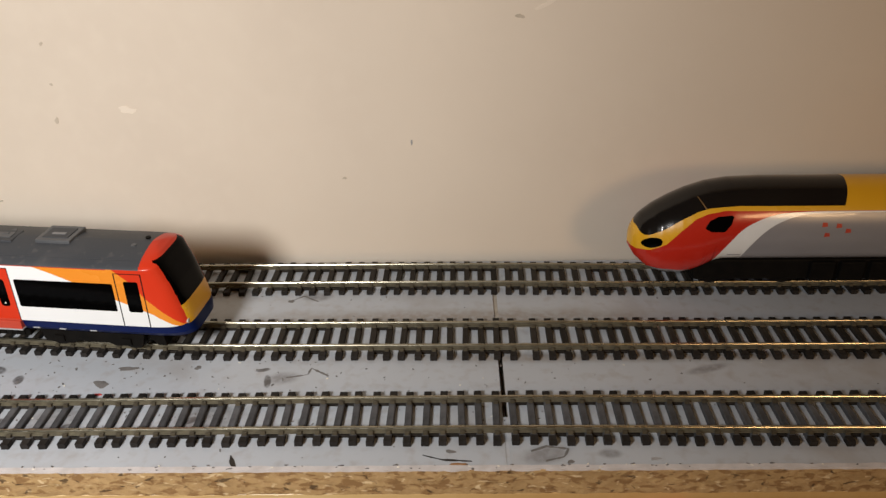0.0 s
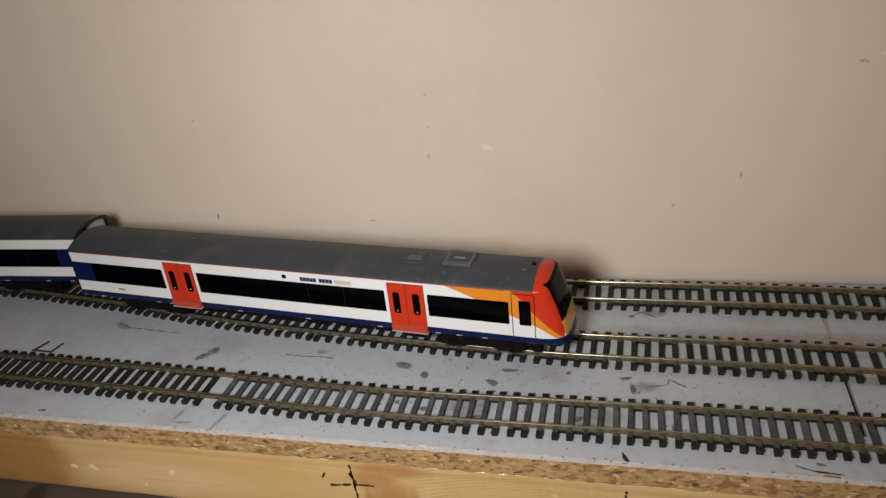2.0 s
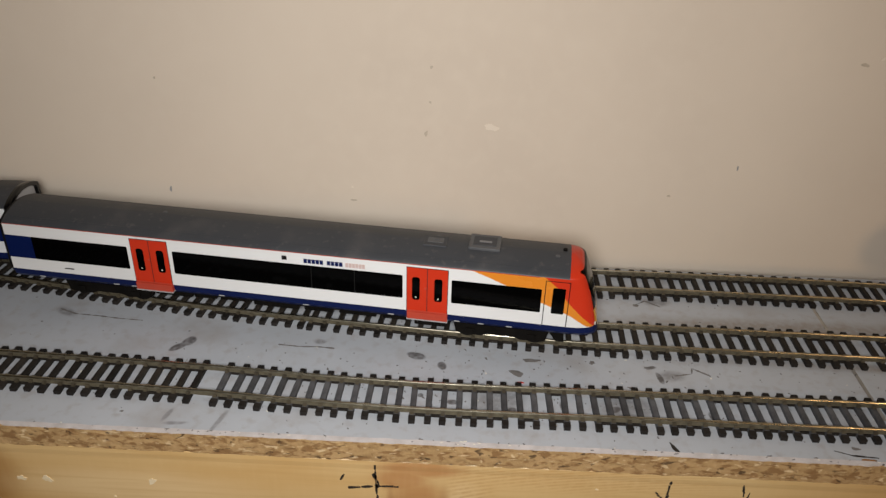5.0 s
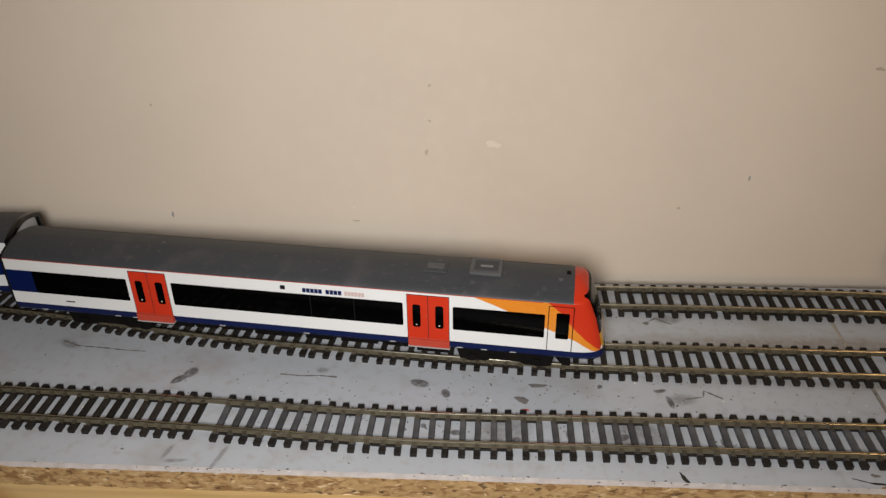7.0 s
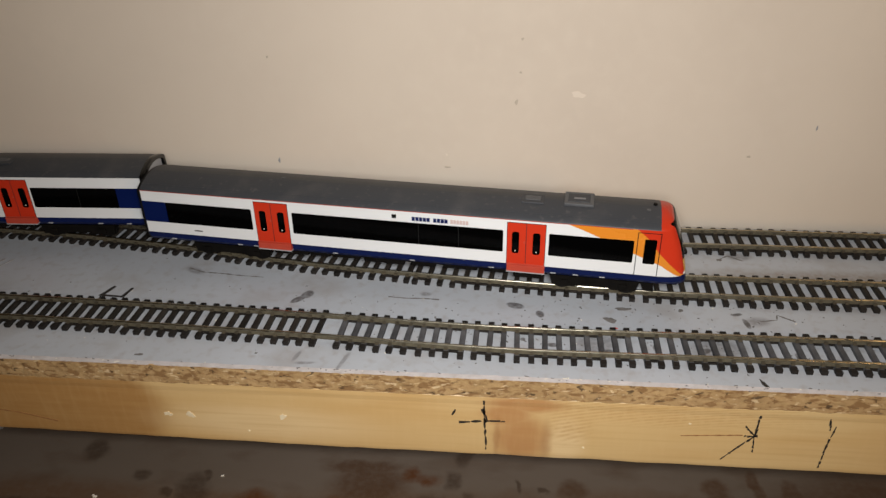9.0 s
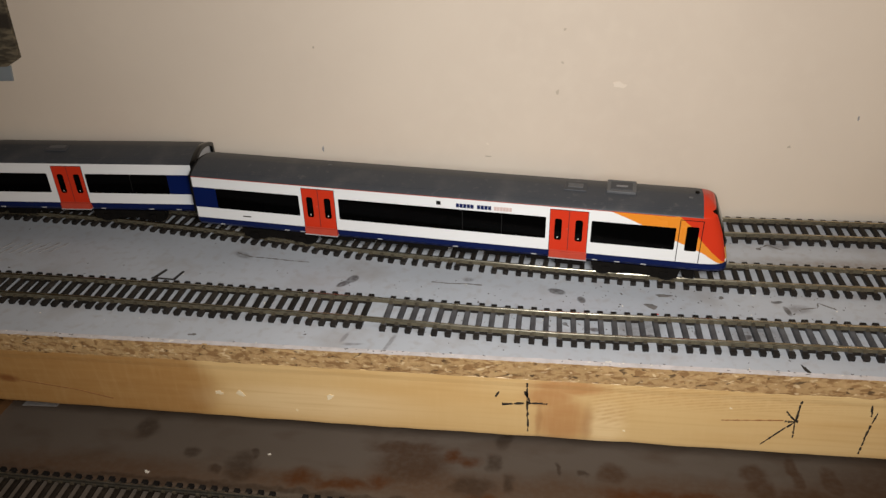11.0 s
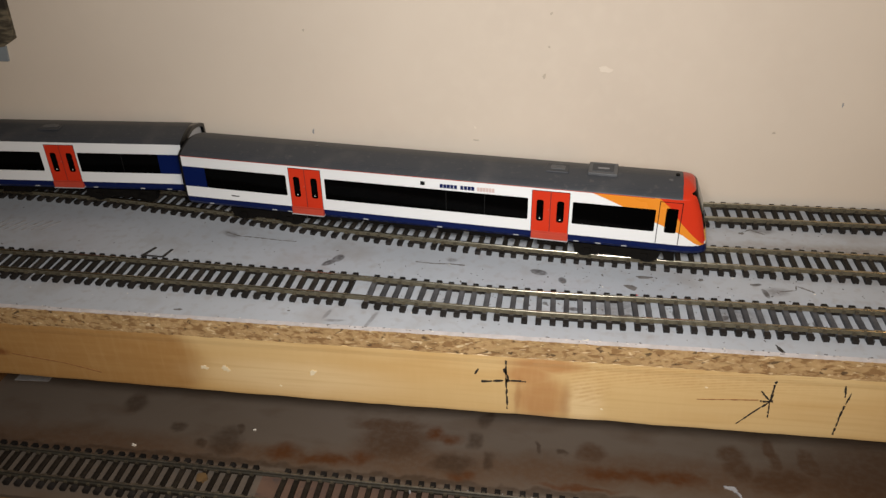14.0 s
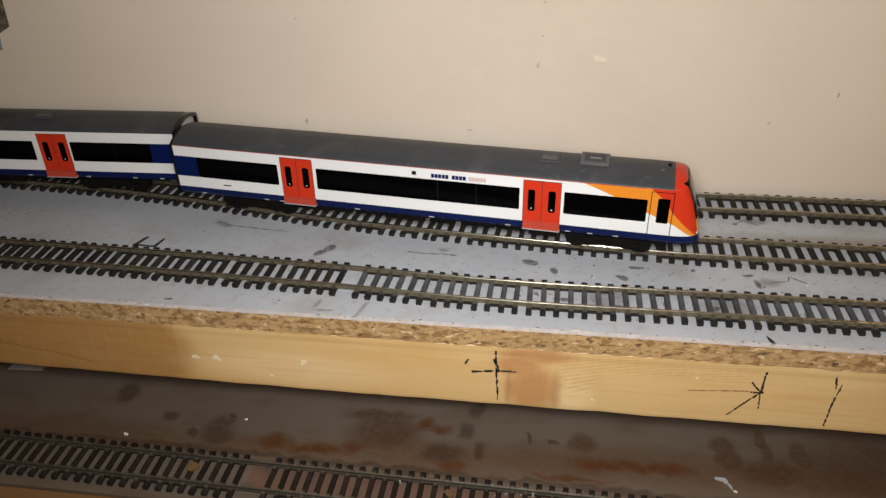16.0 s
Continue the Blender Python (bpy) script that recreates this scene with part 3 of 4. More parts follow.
def beam():
    rows = []
    n = 220
    for y, z in ((0.0215, -0.0123), (0.0006, -0.0123), (0.0003, -0.0126), (0.0003, -0.0150), (0.0006, -0.0180), (0.0006, -0.0510), (0.0009, -0.0526), (0.0018, -0.0532), (0.0215, -0.0532)):
        xs = [BX0 + (BX1 - BX0) * i / n for i in range(n + 1)]
        rows.append([(x, y, z + ((0.0100 * max(0.0, -0.10 - x) + noise.noise(Vector((i * 0.35, 2.0, 1.0))) * 0.0006 + noise.noise(Vector((i * 1.7, 6.0, 1.0))) * 0.0004) if z < -0.05 else 0)) for i, x in enumerate(xs)])
    rows.append(rows[0])
    return grid_mesh(rows)


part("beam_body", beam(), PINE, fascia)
FY = 0.0006
def broken(pts, seed):
    """Cut a pen line into dashes, as a drying marker leaves it."""
    rng = random.Random(seed)
    out = []
    for a, b in zip(pts, pts[1:]):
        ln, d = math.dist(a, b), 0.0
        while d < ln - 0.0008:
            e = min(d + rng.uniform(0.0020, 0.0060), ln)
            out.append([(a[0] + (b[0] - a[0]) * f + rng.uniform(-0.0002, 0.0002), a[1] + (b[1] - a[1]) * f + rng.uniform(-0.0002, 0.0002)) for f in (d / ln, e / ln)])
            d = e + rng.uniform(-0.0003, 0.0008)
    return out


MARKS = [([(-0.0131, -0.0305), (-0.0003, -0.0287), (0.0111, -0.0284)], 0.0015), ([(-0.0005, -0.0150), (0.0, -0.0300), (0.0008, -0.0497)], 0.0011), ([(-0.0012, -0.0205), (0.0012, -0.0278)], 0.0020),
         ([(-0.0166, -0.0257), (-0.0145, -0.0220)], 0.0015), ([(0.1317, -0.0303), (0.1318, -0.0230), (0.1322, -0.0163)], 0.0013), ([(0.1317, -0.0303), (0.1264, -0.0240)], 0.0012),
         ([(0.1317, -0.0303), (0.1250, -0.0385), (0.1175, -0.0480)], 0.0010), ([(0.1330, -0.0303), (0.1270, -0.0306)], 0.0017), ([(0.1317, -0.0303), (0.1324, -0.0412)], 0.0009),
         ([(0.1645, -0.0169), (0.1657, -0.0241)], 0.0012), ([(0.1681, -0.0213), (0.1665, -0.0330), (0.1657, -0.0502)], 0.0011)]
for i, (p, w) in enumerate(MARKS):
    bm = bmesh.new()
    for k, dash in enumerate(broken(p, 20 + i)):
        stroke(dash, w * 0.9, FY - 0.0003, FY + 0.0006, "xz", 20 * i + k, bm)
    part("pen_mark", bm, INK, fascia)
for i, p in enumerate([[(0.0967, -0.0323), (0.1260, -0.0300)], [(-0.2820, -0.0345), (-0.2500, -0.0390), (-0.2300, -0.0440)], [(0.2100, -0.0260), (0.2260, -0.0400)]]):
    part("pen_mark", stroke(p, 0.0007, FY - 0.0002, FY + 0.0006, "xz", 50 + i), INK_BROWN, fascia)
for i, (x, z, r) in enumerate([(-0.1663, -0.0346, 0.0018), (-0.1542, -0.0343, 0.0021), (-0.1044, -0.0328, 0.0018), (-0.1240, -0.0440, 0.0006), (0.0500, -0.0440, 0.0006), (0.1000, -0.0240, 0.0006)]):
    part("paint_drop", prism(blob(x, z, r, r * 0.9, 60 + i, 12, 0.6), FY - 0.00025, FY + 0.001), CREAM, fascia)

DECK = -0.085
deck = thing("lower_deck", "dark brown stained lower deck with rusty smears", "deck", kind="structure")
part("deck_board", box((BX0, -0.0560, DECK - 0.012), (BX1, WALL_Y - 0.004, DECK)), BROWN, deck)
for i, (sx, sy, r) in enumerate([(-0.2133, -0.0147, 0.0011), (-0.1470, 0.0044, 0.0006), (0.1262, -0.0168, 0.0008)]):
    part("paint_drop", prism(blob(sx, sy, r, r * 0.6, 120 + i, 22, 0.9), DECK - 0.0005, DECK + 0.0008, "xy"), WHITE_DROP, deck)
# a white splash whose glare is put into pale, raised shapes
for i, (sx, sy, rx, ry, tn) in enumerate(((0.1200, -0.0092, 0.0036, 0.0009, -0.15), (0.1222, -0.0108, 0.0015, 0.0009, -0.2), (0.1240, -0.0135, 0.0021, 0.0006, -1.2))):
    part("glue_splash", prism(blob(sx, sy, rx, ry, 150 + i, 16, 0.5, tn), DECK - 0.0005, DECK + 0.0006 + 0.0001 * i, "xy"), BELLOWS, deck, "pale splash with its wet glint painted in")
BED = material("worn_track_bed", (0.140, 0.112, 0.086), 0.65, second=(0.092, 0.072, 0.054), scale=60, amount=0.5, fine=((0.10, 0.083, 0.067), 150, 0.55, 0.7))
BED_RED = material("reddish_track_bed", (0.142, 0.083, 0.056), 0.65, second=(0.092, 0.054, 0.038), scale=60, amount=0.5, fine=((0.08, 0.055, 0.045), 150, 0.55, 0.7))
TAN = material("tan_filler", (0.15, 0.09, 0.035), 0.6, second=(0.09, 0.055, 0.024), scale=200, amount=0.5)
part("track_bed", prism([(-0.62, -0.0390), (-0.131, -0.0460), (-0.131, -0.0285), (-0.62, -0.0215)], DECK - 0.0005, DECK + 0.0003, "xy"), BED, deck, "grey-brown strip under the old track")
part("track_bed", prism([(-0.131, -0.0460), (0.80, -0.0595), (0.80, -0.0425), (-0.131, -0.0285)], DECK - 0.0005, DECK + 0.0003, "xy"), BED_RED, deck, "worn reddish strip under the old track")
for i, (x, y, r) in enumerate(((-0.1636, -0.0345, 0.0034), (-0.0213, -0.0363, 0.0026))):
    part("filler_blob", prism(blob(x, y, r, r * 0.8, 140 + i, 16, 0.3), DECK - 0.0005, DECK + 0.0024, "xy"), TAN, deck, "tan lump of filler between the rails")
part("grey_patch", prism([(-0.3176, 0.0300), (-0.2948, 0.0310), (-0.2935, 0.0480), (-0.3165, 0.0480)], DECK - 0.0005, DECK + 0.0003, "xy"), GREY_DIRT, deck, "pale grey patch on the brown deck")
offcut = mesh_object("wood_offcut", prism([(-0.3255, 0.0400), (-0.3275, 0.0118), (-0.3290, -0.0150), (-0.4600, -0.0120), (-0.4600, 0.0420)], DECK, DECK + 0.0060, "xy"), material("dark_offcut", (0.13, 0.065, 0.022), 0.6, second=(0.09, 0.043, 0.015), scale=60, amount=0.5, stretch=(0.1, 1, 1)))
tagged(offcut, "brown wooden offcut lying flat on the dark lower deck", "wood offcut")
clip = mesh_object("red_clip", prism([(0.2700, -0.0330), (0.2715, -0.0235), (0.2770, -0.0205), (0.2960, -0.0180), (0.3005, -0.0172), (0.3012, -0.0190), (0.2950, -0.0205), (0.2946, -0.0330)], -0.0044, 0.0016), material("red_plastic", (0.50, 0.025, 0.015), 0.3, second=(0.42, 0.02, 0.012), scale=120, amount=0.5, coat=0.2))
tagged(clip, "red plastic clip fixed on the front of the pine beam", "clip")
rng = random.Random(31)
fluff = bmesh.new()
for k in range(90):
    fx = rng.uniform(-0.06, 0.24)
    fy = -0.0395 - (fx + 0.0) * 0.0145 + rng.choice((rng.uniform(-0.013, 0.013), 0.0088 + rng.gauss(0, 0.0012)))
    r = rng.uniform(0.0002, 0.0006)
    prism(blob(fx, fy, r * rng.uniform(0.8, 2), r, 500 + k, 7, 0.5, rng.uniform(0, 3)), DECK, DECK + rng.uniform(0.0004, 0.0030), "xy", fluff)
tagged(part("crumbs", fluff, BELLOWS, deck, "pale crumbs along the old track"), kind="stuff")
plank = mesh_object("front_plank", box((BX0, -0.140, DECK - 0.020), (BX1, -0.0565, DECK - 0.0010), 0.001), PLANK)
tagged(plank, "pale brown wooden plank along the front of the lower deck", "plank", kind="structure")
mesh_object("floor", box((X0, -1.9, -0.92), (X1, WALL_Y, -0.9)), CARPET)
tagged(bpy.data.objects["floor"], "dark carpeted floor of the room", "floor", kind="structure")
for nm, lo, hi in (("wall_front", (X0, -2.0, -0.92), (X1, -1.9, 1.4)), ("wall_left", (X0 - 0.1, -2.0, -0.92), (X0, WALL_Y + 0.1, 1.4)), ("wall_right", (X1, -2.0, -0.92), (X1 + 0.1, WALL_Y + 0.1, 1.4))):
    tagged(mesh_object(nm, box(lo, hi), PLASTER), "plain plastered room wall", "wall", kind="structure")
tagged(mesh_object("ceiling", box((X0 - 0.1, -2.0, 1.4), (X1 + 0.1, WALL_Y + 0.1, 1.5)), PLASTER), "plain plastered ceiling", "ceiling", kind="structure")


# ---- tracks ----
SLEEPER_L = 0.0291


def smooth_path(pts, step=0.002):
    """Catmull-Rom through points, evenly stepped."""
    out = []
    for i in range(len(pts) - 1):
        p0, p1, p2, p3 = pts[max(i - 1, 0)], pts[i], pts[i + 1], pts[min(i + 2, len(pts) - 1)]
        n = max(2, int(math.dist(p1, p2) / step))
        for k in range(n):
            t = k / n
            out.append(tuple(0.5 * (2 * p1[a] + (p2[a] - p0[a]) * t + (2 * p0[a] - 5 * p1[a] + 4 * p2[a] - p3[a]) * t * t
                                    + (3 * p1[a] - p0[a] - 3 * p2[a] + p3[a]) * t ** 3) for a in (0, 1)))
    out.append(pts[-1])
    return out


def headings(path):
    out = []
    for i, p in enumerate(path):
        a, b = path[max(i - 3, 0)], path[min(i + 3, len(path) - 1)]
        out.append(math.atan2(b[1] - a[1], b[0] - a[0]))
    return out


def sleeper_mesh(name, body_mat, end_mat):
    """One sleeper: a bevelled bar, darker block ends outside the rails, and its four rail chairs."""
    bm = box((-0.00138, -0.0112, -0.0002), (0.00138, 0.0112, 0.0021))
    top = [e for e in bm.edges if all(v.co.z > 0.002 for v in e.verts)]
    bmesh.ops.bevel(bm, geom=top, offset=0.0003, segments=1, affect="EDGES")
    body = set(bm.faces)
    for s in (-1, 1):
        y0, y1 = sorted((s * 0.0112, s * SLEEPER_L / 2))
        box((-0.00150, y0, -0.0002), (0.00150, y1, 0.0023), 0.0002, bm)
    ends = set(bm.faces) - body
    for y in (-0.00875, 0.00875):
        for s in (-1, 1):
            box((-0.0009, y + s * 0.0014 - 0.0006, 0.0020), (0.0009, y + s * 0.0014 + 0.0006, 0.0034), 0, bm)
    for f in bm.faces:
        f.material_index = 0 if f in body else (1 if f in ends else 2)
    me = bpy.data.meshes.new(name)
    bm.to_mesh(me)
    bm.free()
    for m in (body_mat, end_mat, CHAIR):
        me.materials.append(m)
    return me


def rail(path, heads, offset, z0):
    """A flat-bottomed rail swept along the path, offset sideways."""
    prof = [(-0.0011, 0.0), (0.0011, 0.0), (0.0011, 0.0004), (0.0003, 0.0006), (0.0003, 0.0017), (0.0006, 0.0019), (0.0006, 0.00215), (0.00045, 0.0024), (0.0002, 0.0025), (-0.0002, 0.0025), (-0.00045, 0.0024), (-0.0006, 0.00215), (-0.0006, 0.0019),
            (-0.0003, 0.0017), (-0.0003, 0.0006), (-0.0011, 0.0004)]
    rows = []
    for p, h in zip(path, heads):
        rows.append([(p[0] - math.sin(h) * (offset + a), p[1] + math.cos(h) * (offset + a), z0 + b) for a, b in prof])
    bm = grid_mesh(rows, lambda c: 0 if c.z > z0 + 0.0018 else 1, close=True)
    bm.faces.new([v for v in bm.verts][:len(prof)][::-1])
    return bm


def track(label, pts, z, head_mat, sleeper_mat, runs, seed=1, dusty_from=None):
    t = thing("railway_track", label, "track", group="model railway tracks")
    path = smooth_path(pts)
    hd = headings(path)
    for s in (-1, 1):
        part("rail", rail(path, hd, s * 0.00875, z + 0.0021), [head_mat, RAIL_SIDE if head_mat is RAIL else RAIL_OLD_SIDE], t, "tarnished brassy model rail" if head_mat is RAIL else "worn silver model rail")
    me = sleeper_mesh("sleeper", sleeper_mat, SLEEPER_END)
    newer = sleeper_mesh("sleeper", SLEEPER_DUSTY, SLEEPER_END) if dusty_from is not None else None
    rng = random.Random(seed)
    webs = bmesh.new()
    last, k = None, 0
    for x0, x1, first, pitch in runs:
        lo = math.ceil((x0 - first) / pitch)
        for n in range(lo, int((x1 - first) / pitch) + 1):
            x = first + n * pitch + rng.uniform(-0.00025, 0.00025)
            while k < len(path) - 2 and path[k + 1][0] < x:
                k += 1
            f = (x - path[k][0]) / (path[k + 1][0] - path[k][0])
            y, h = path[k][1] + f * (path[k + 1][1] - path[k][1]), hd[k]
            ob = new("sleeper", newer if newer and x > dusty_from else me)
            ob.parent = t
            ob.matrix_local = pose(x, y + rng.uniform(-0.0003, 0.0003), z, 0, 0, math.degrees(h) + rng.uniform(-1.2, 1.2))
            if last and x - last[0] < 1.3 * pitch and rng.random() < 0.7:
                for s in (-1, 1):
                    c0 = (last[0] - math.sin(h) * s * 0.0090, last[1] + math.cos(h) * s * 0.0090)
                    c1 = (x - math.sin(h) * s * 0.0090, y + math.cos(h) * s * 0.0090)
                    nx, ny = -math.sin(h) * 0.0008, math.cos(h) * 0.0008
                    prism([(c0[0] - nx, c0[1] - ny), (c1[0] - nx, c1[1] - ny), (c1[0] + nx, c1[1] + ny), (c0[0] + nx, c0[1] + ny)], z - 0.0002, z + 0.0014, "xy", webs)
            last = (x, y)
    if len(webs.verts):
        tagged(part("sleeper_web", webs, sleeper_mat, t), "thin black webs joining the sleepers", kind="stuff")
    else:
        webs.free()
    return t


T1 = [(-0.62, 0.0410), (-0.45, 0.0406), (-0.36, 0.0402), (-0.2895, 0.0392), (-0.2253, 0.0376), (-0.1602, 0.0352), (-0.0888, 0.0322), (-0.0300, 0.0284), (0.0256, 0.0264), (0.0954, 0.0265),
      (0.1619, 0.0266), (0.2688, 0.0263), (0.335, 0.0254), (0.48, 0.0245), (0.80, 0.0235)]
T2 = [(-0.62, 0.1300), (-0.42, 0.1312), (-0.36, 0.1305), (-0.3163, 0.1280), (-0.2726, 0.1245), (-0.2294, 0.1191), (-0.1924, 0.1140), (-0.1592, 0.1080), (-0.1093, 0.0997), (-0.0726, 0.0948),
      (-0.0238, 0.0897), (0.0131, 0.0863), (0.0616, 0.0825), (0.1085, 0.0800), (0.19, 0.0790), (0.28, 0.0782), (0.36, 0.0776), (0.48, 0.0768), (0.80, 0.0750)]
T3 = [(-0.02, 0.1325), (0.10, 0.1325), (0.17, 0.1322), (0.24, 0.1313), (0.30, 0.1297), (0.45, 0.1285), (0.80, 0.1260)]
T4 = [(-0.62, -0.0300), (-0.279, -0.0352), (-0.111, -0.0378), (0.10, -0.0410), (0.30, -0.0440), (0.80, -0.0510)]

# ---- rail vehicles ----
HW = 0.0175
SIDE_TOP, SIDE_LOW, SKIRT = 0.0489, 0.0222, 0.0162
ROOF_TOP = 0.0541


def section(n_roof=14):
    """Half of the body's outline: (half width, height) from the skirt up to the roof's crown."""
    lean = 0.04
    w = HW - lean * (SIDE_TOP - 0.0197)
    pts = [(HW - 0.0028, SKIRT), (HW - 0.0010, SKIRT + 0.0022), (HW - lean * (SIDE_LOW - 0.0197), SIDE_LOW), (w, SIDE_TOP)]
    for i in range(1, n_roof + 1):
        a = 1.5708 * i / n_roof
        pts.append((w * max(math.cos(a), 0.0) ** 1.3, SIDE_TOP + (ROOF_TOP - SIDE_TOP) * math.sin(a) ** 1.4))
    return pts


def half_width(z):
    pts = [(b, a) for a, b in section()]
    return interp(pts, z)


def side_panel(poly, lift, depth, side=-1, bm=None):
    """A flat panel on the body's side: poly of (u, z), standing lift proud of the body."""
    bm = bm or bmesh.new()
    a = [bm.verts.new((u, side * (half_width(z) + lift), z)) for u, z in poly]
    b = [bm.verts.new((u, side * (half_width(z) - depth), z)) for u, z in poly]
    bm.faces.new(a)
    bm.faces.new(b[::-1])
    n = len(poly)
    for i in range(n):
        bm.faces.new((a[i], a[(i + 1) % n], b[(i + 1) % n], b[i]))
    return bm


def rounded(u0, z0, u1, z1, r=0.0008, n=3):
    out = []
    for cx, cz, a0 in ((u1 - r, z1 - r, 0), (u0 + r, z1 - r, 90), (u0 + r, z0 + r, 180), (u1 - r, z0 + r, 270)):
        out += [(cx + r * math.cos(radians(a0 + 90 * k / n)), cz + r * math.sin(radians(a0 + 90 * k / n))) for k in range(n + 1)]
    return out


def rect(u0, z0, u1, z1):
    return [(u0, z0), (u1, z0), (u1, z1), (u0, z1)]


SWOOSH_LOW = [(0.0397, 0.0486), (0.048, 0.0456), (0.0555, 0.0425), (0.065, 0.0382), (0.0736, 0.0346), (0.081, 0.0316), (0.0884, 0.0284), (0.0930, 0.0252), (0.0965, 0.0228), (0.0985, 0.0221), (0.110, 0.0200)]
SWOOSH_TOP = [(0.0735, 0.0497), (0.0808, 0.0435), (0.0867, 0.0357), (0.0927, 0.0294), (0.0994, 0.0228), (0.110, 0.0190)]
NOSE = [(0.0150, 0.1032), (0.0240, 0.1018), (0.0306, 0.1003), (0.0392, 0.0980), (0.0450, 0.0958), (0.0498, 0.0938), (0.0524, 0.0914), (0.0537, 0.0890), (0.0541, 0.0872)]


def livery(c):
    """Slots: 0 white, 1 blue, 2 orange, 3 red, 4 roof, 5 yellow, 6 glass."""
    front = c.x - interp(NOSE, c.z) > -0.0022 and abs(c.y) < 0.0122
    if front and 0.0305 < c.z < 0.0512:
        return 6
    if front and 0.0215 < c.z <= 0.0305:
        return 5
    if c.z < SIDE_LOW:
        return 1
    if c.z > SIDE_TOP:
        return 3 if c.x > 0.0860 else 4
    if c.x > 0.0395:
        if c.x > 0.0735 and c.z > interp(SWOOSH_TOP, c.x):
            return 3
        if c.z > interp(SWOOSH_LOW, c.x):
            return 2
    return 0


def fine_section(step):
    out = []
    pts = section(22)
    for a, b in zip(pts, pts[1:]):
        n = max(1, int(math.dist(a, b) / step))
        out += [(a[0] + (b[0] - a[0]) * k / n, a[1] + (b[1] - a[1]) * k / n) for k in range(n)]
    return out + [pts[-1]]


def cab_body(u_rear):
    sec = [p for p in fine_section(0.00016) if p[1] <= SIDE_TOP] + [p for k, p in enumerate(fine_section(0.00016)) if p[1] > SIDE_TOP and k % 3 == 0][:-1] + [section(22)[-1]]
    bm = bmesh.new()
    for side in (-1, 1):
        rows = []
        for w, z in sec:
            uf = interp(NOSE, z)
            row = [(u_rear + (0.0390 - u_rear) * k / 12, side * w, z) for k in range(12)]
            row += [(0.0390 + 0.00016 * k, side * w, z) for k in range(262)]
            us = 0.0810
            for k in range(0, 81):
                a = 1.5708 * k / 80
                row.append((us + (uf - us) * max(math.sin(a), 0.0) ** 0.55, side * w * max(math.cos(a), 0) ** 0.42, z))
            rows.append(row)
        grid_mesh(rows, livery, bm)
    bmesh.ops.remove_doubles(bm, verts=bm.verts[:], dist=0.00003)
    return bm


def plain_body(u0, u1):
    sec = fine_section(0.002)
    rows = []
    for side in (-1, 1):
        ss = sec if side < 0 else sec[::-1][1:]
        for w, z in ss:
            rows.append([(u0 + (u1 - u0) * k / 10, side * w, z) for k in range(11)])
    return grid_mesh(rows, livery_plain)


def livery_plain(c):
    return 1 if c.z < SIDE_LOW else (4 if c.z > SIDE_TOP else 0)


LIVERY = [WHITE, BLUE, ORANGE, RED, ROOF, YELLOW, GLASS]


def end_face(u, out):
    """The car's end wall, with a thick black rim and a grey corridor bellows."""
    sec = section()
    ring = [(-w, z) for w, z in sec] + [(w, z) for w, z in sec[::-1][1:]]
    bm = bmesh.new()
    a = [bm.verts.new((u, y, z)) for y, z in ring]
    b = [bm.verts.new((u + out * 0.0012, y * 0.985, 0.036 + (z - 0.036) * 0.985)) for y, z in ring]
    n = len(ring)
    for i in range(n - 1):
        bm.faces.new((a[i], a[i + 1], b[i + 1], b[i]))
    bm.faces.new((a[n - 1], a[0], b[0], b[n - 1]))
    bm.faces.new(b)
    return bm


def end_rim(u, out, depth):
    """A glossy hoop standing proud of the car's end."""
    half = section()
    ring = [(-w, z) for w, z in half] + [(w, z) for w, z in half[::-1][1:]]
    rows = []
    for s, du in ((1.0, 0.0), (1.012, depth * 0.5), (1.0, depth), (0.88, depth), (0.84, 0.0)):
        rows.append([(u + out * du, y * s, 0.036 + (z - 0.036) * s) for y, z in ring])
    return grid_mesh(rows)


def bellows(u, out, length=0.0070):
    """Corridor connection with five folds, following the body's outline."""
    bm = bmesh.new()
    n = 5
    half = [(w, max(z, 0.0235)) for w, z in section()[2:]]
    ring = [(-w, z) for w, z in half] + [(w, z) for w, z in half[::-1][1:]]
    for k in range(n):
        s = 0.95 if k % 2 == 0 else 0.93
        u0, u1 = u + out * length * k / n, u + out * length * (k + 1) / n
        poly = [(y * s, 0.036 + (z - 0.036) * s) for y, z in ring]
        a = [bm.verts.new((u0, y, z)) for y, z in poly]
        b = [bm.verts.new((u1, y, z)) for y, z in poly]
        m = len(poly)
        bm.faces.new(a)
        bm.faces.new(b[::-1])
        for i in range(m):
            bm.faces.new((a[i], a[(i + 1) % m], b[(i + 1) % m], b[i]))
    return bm


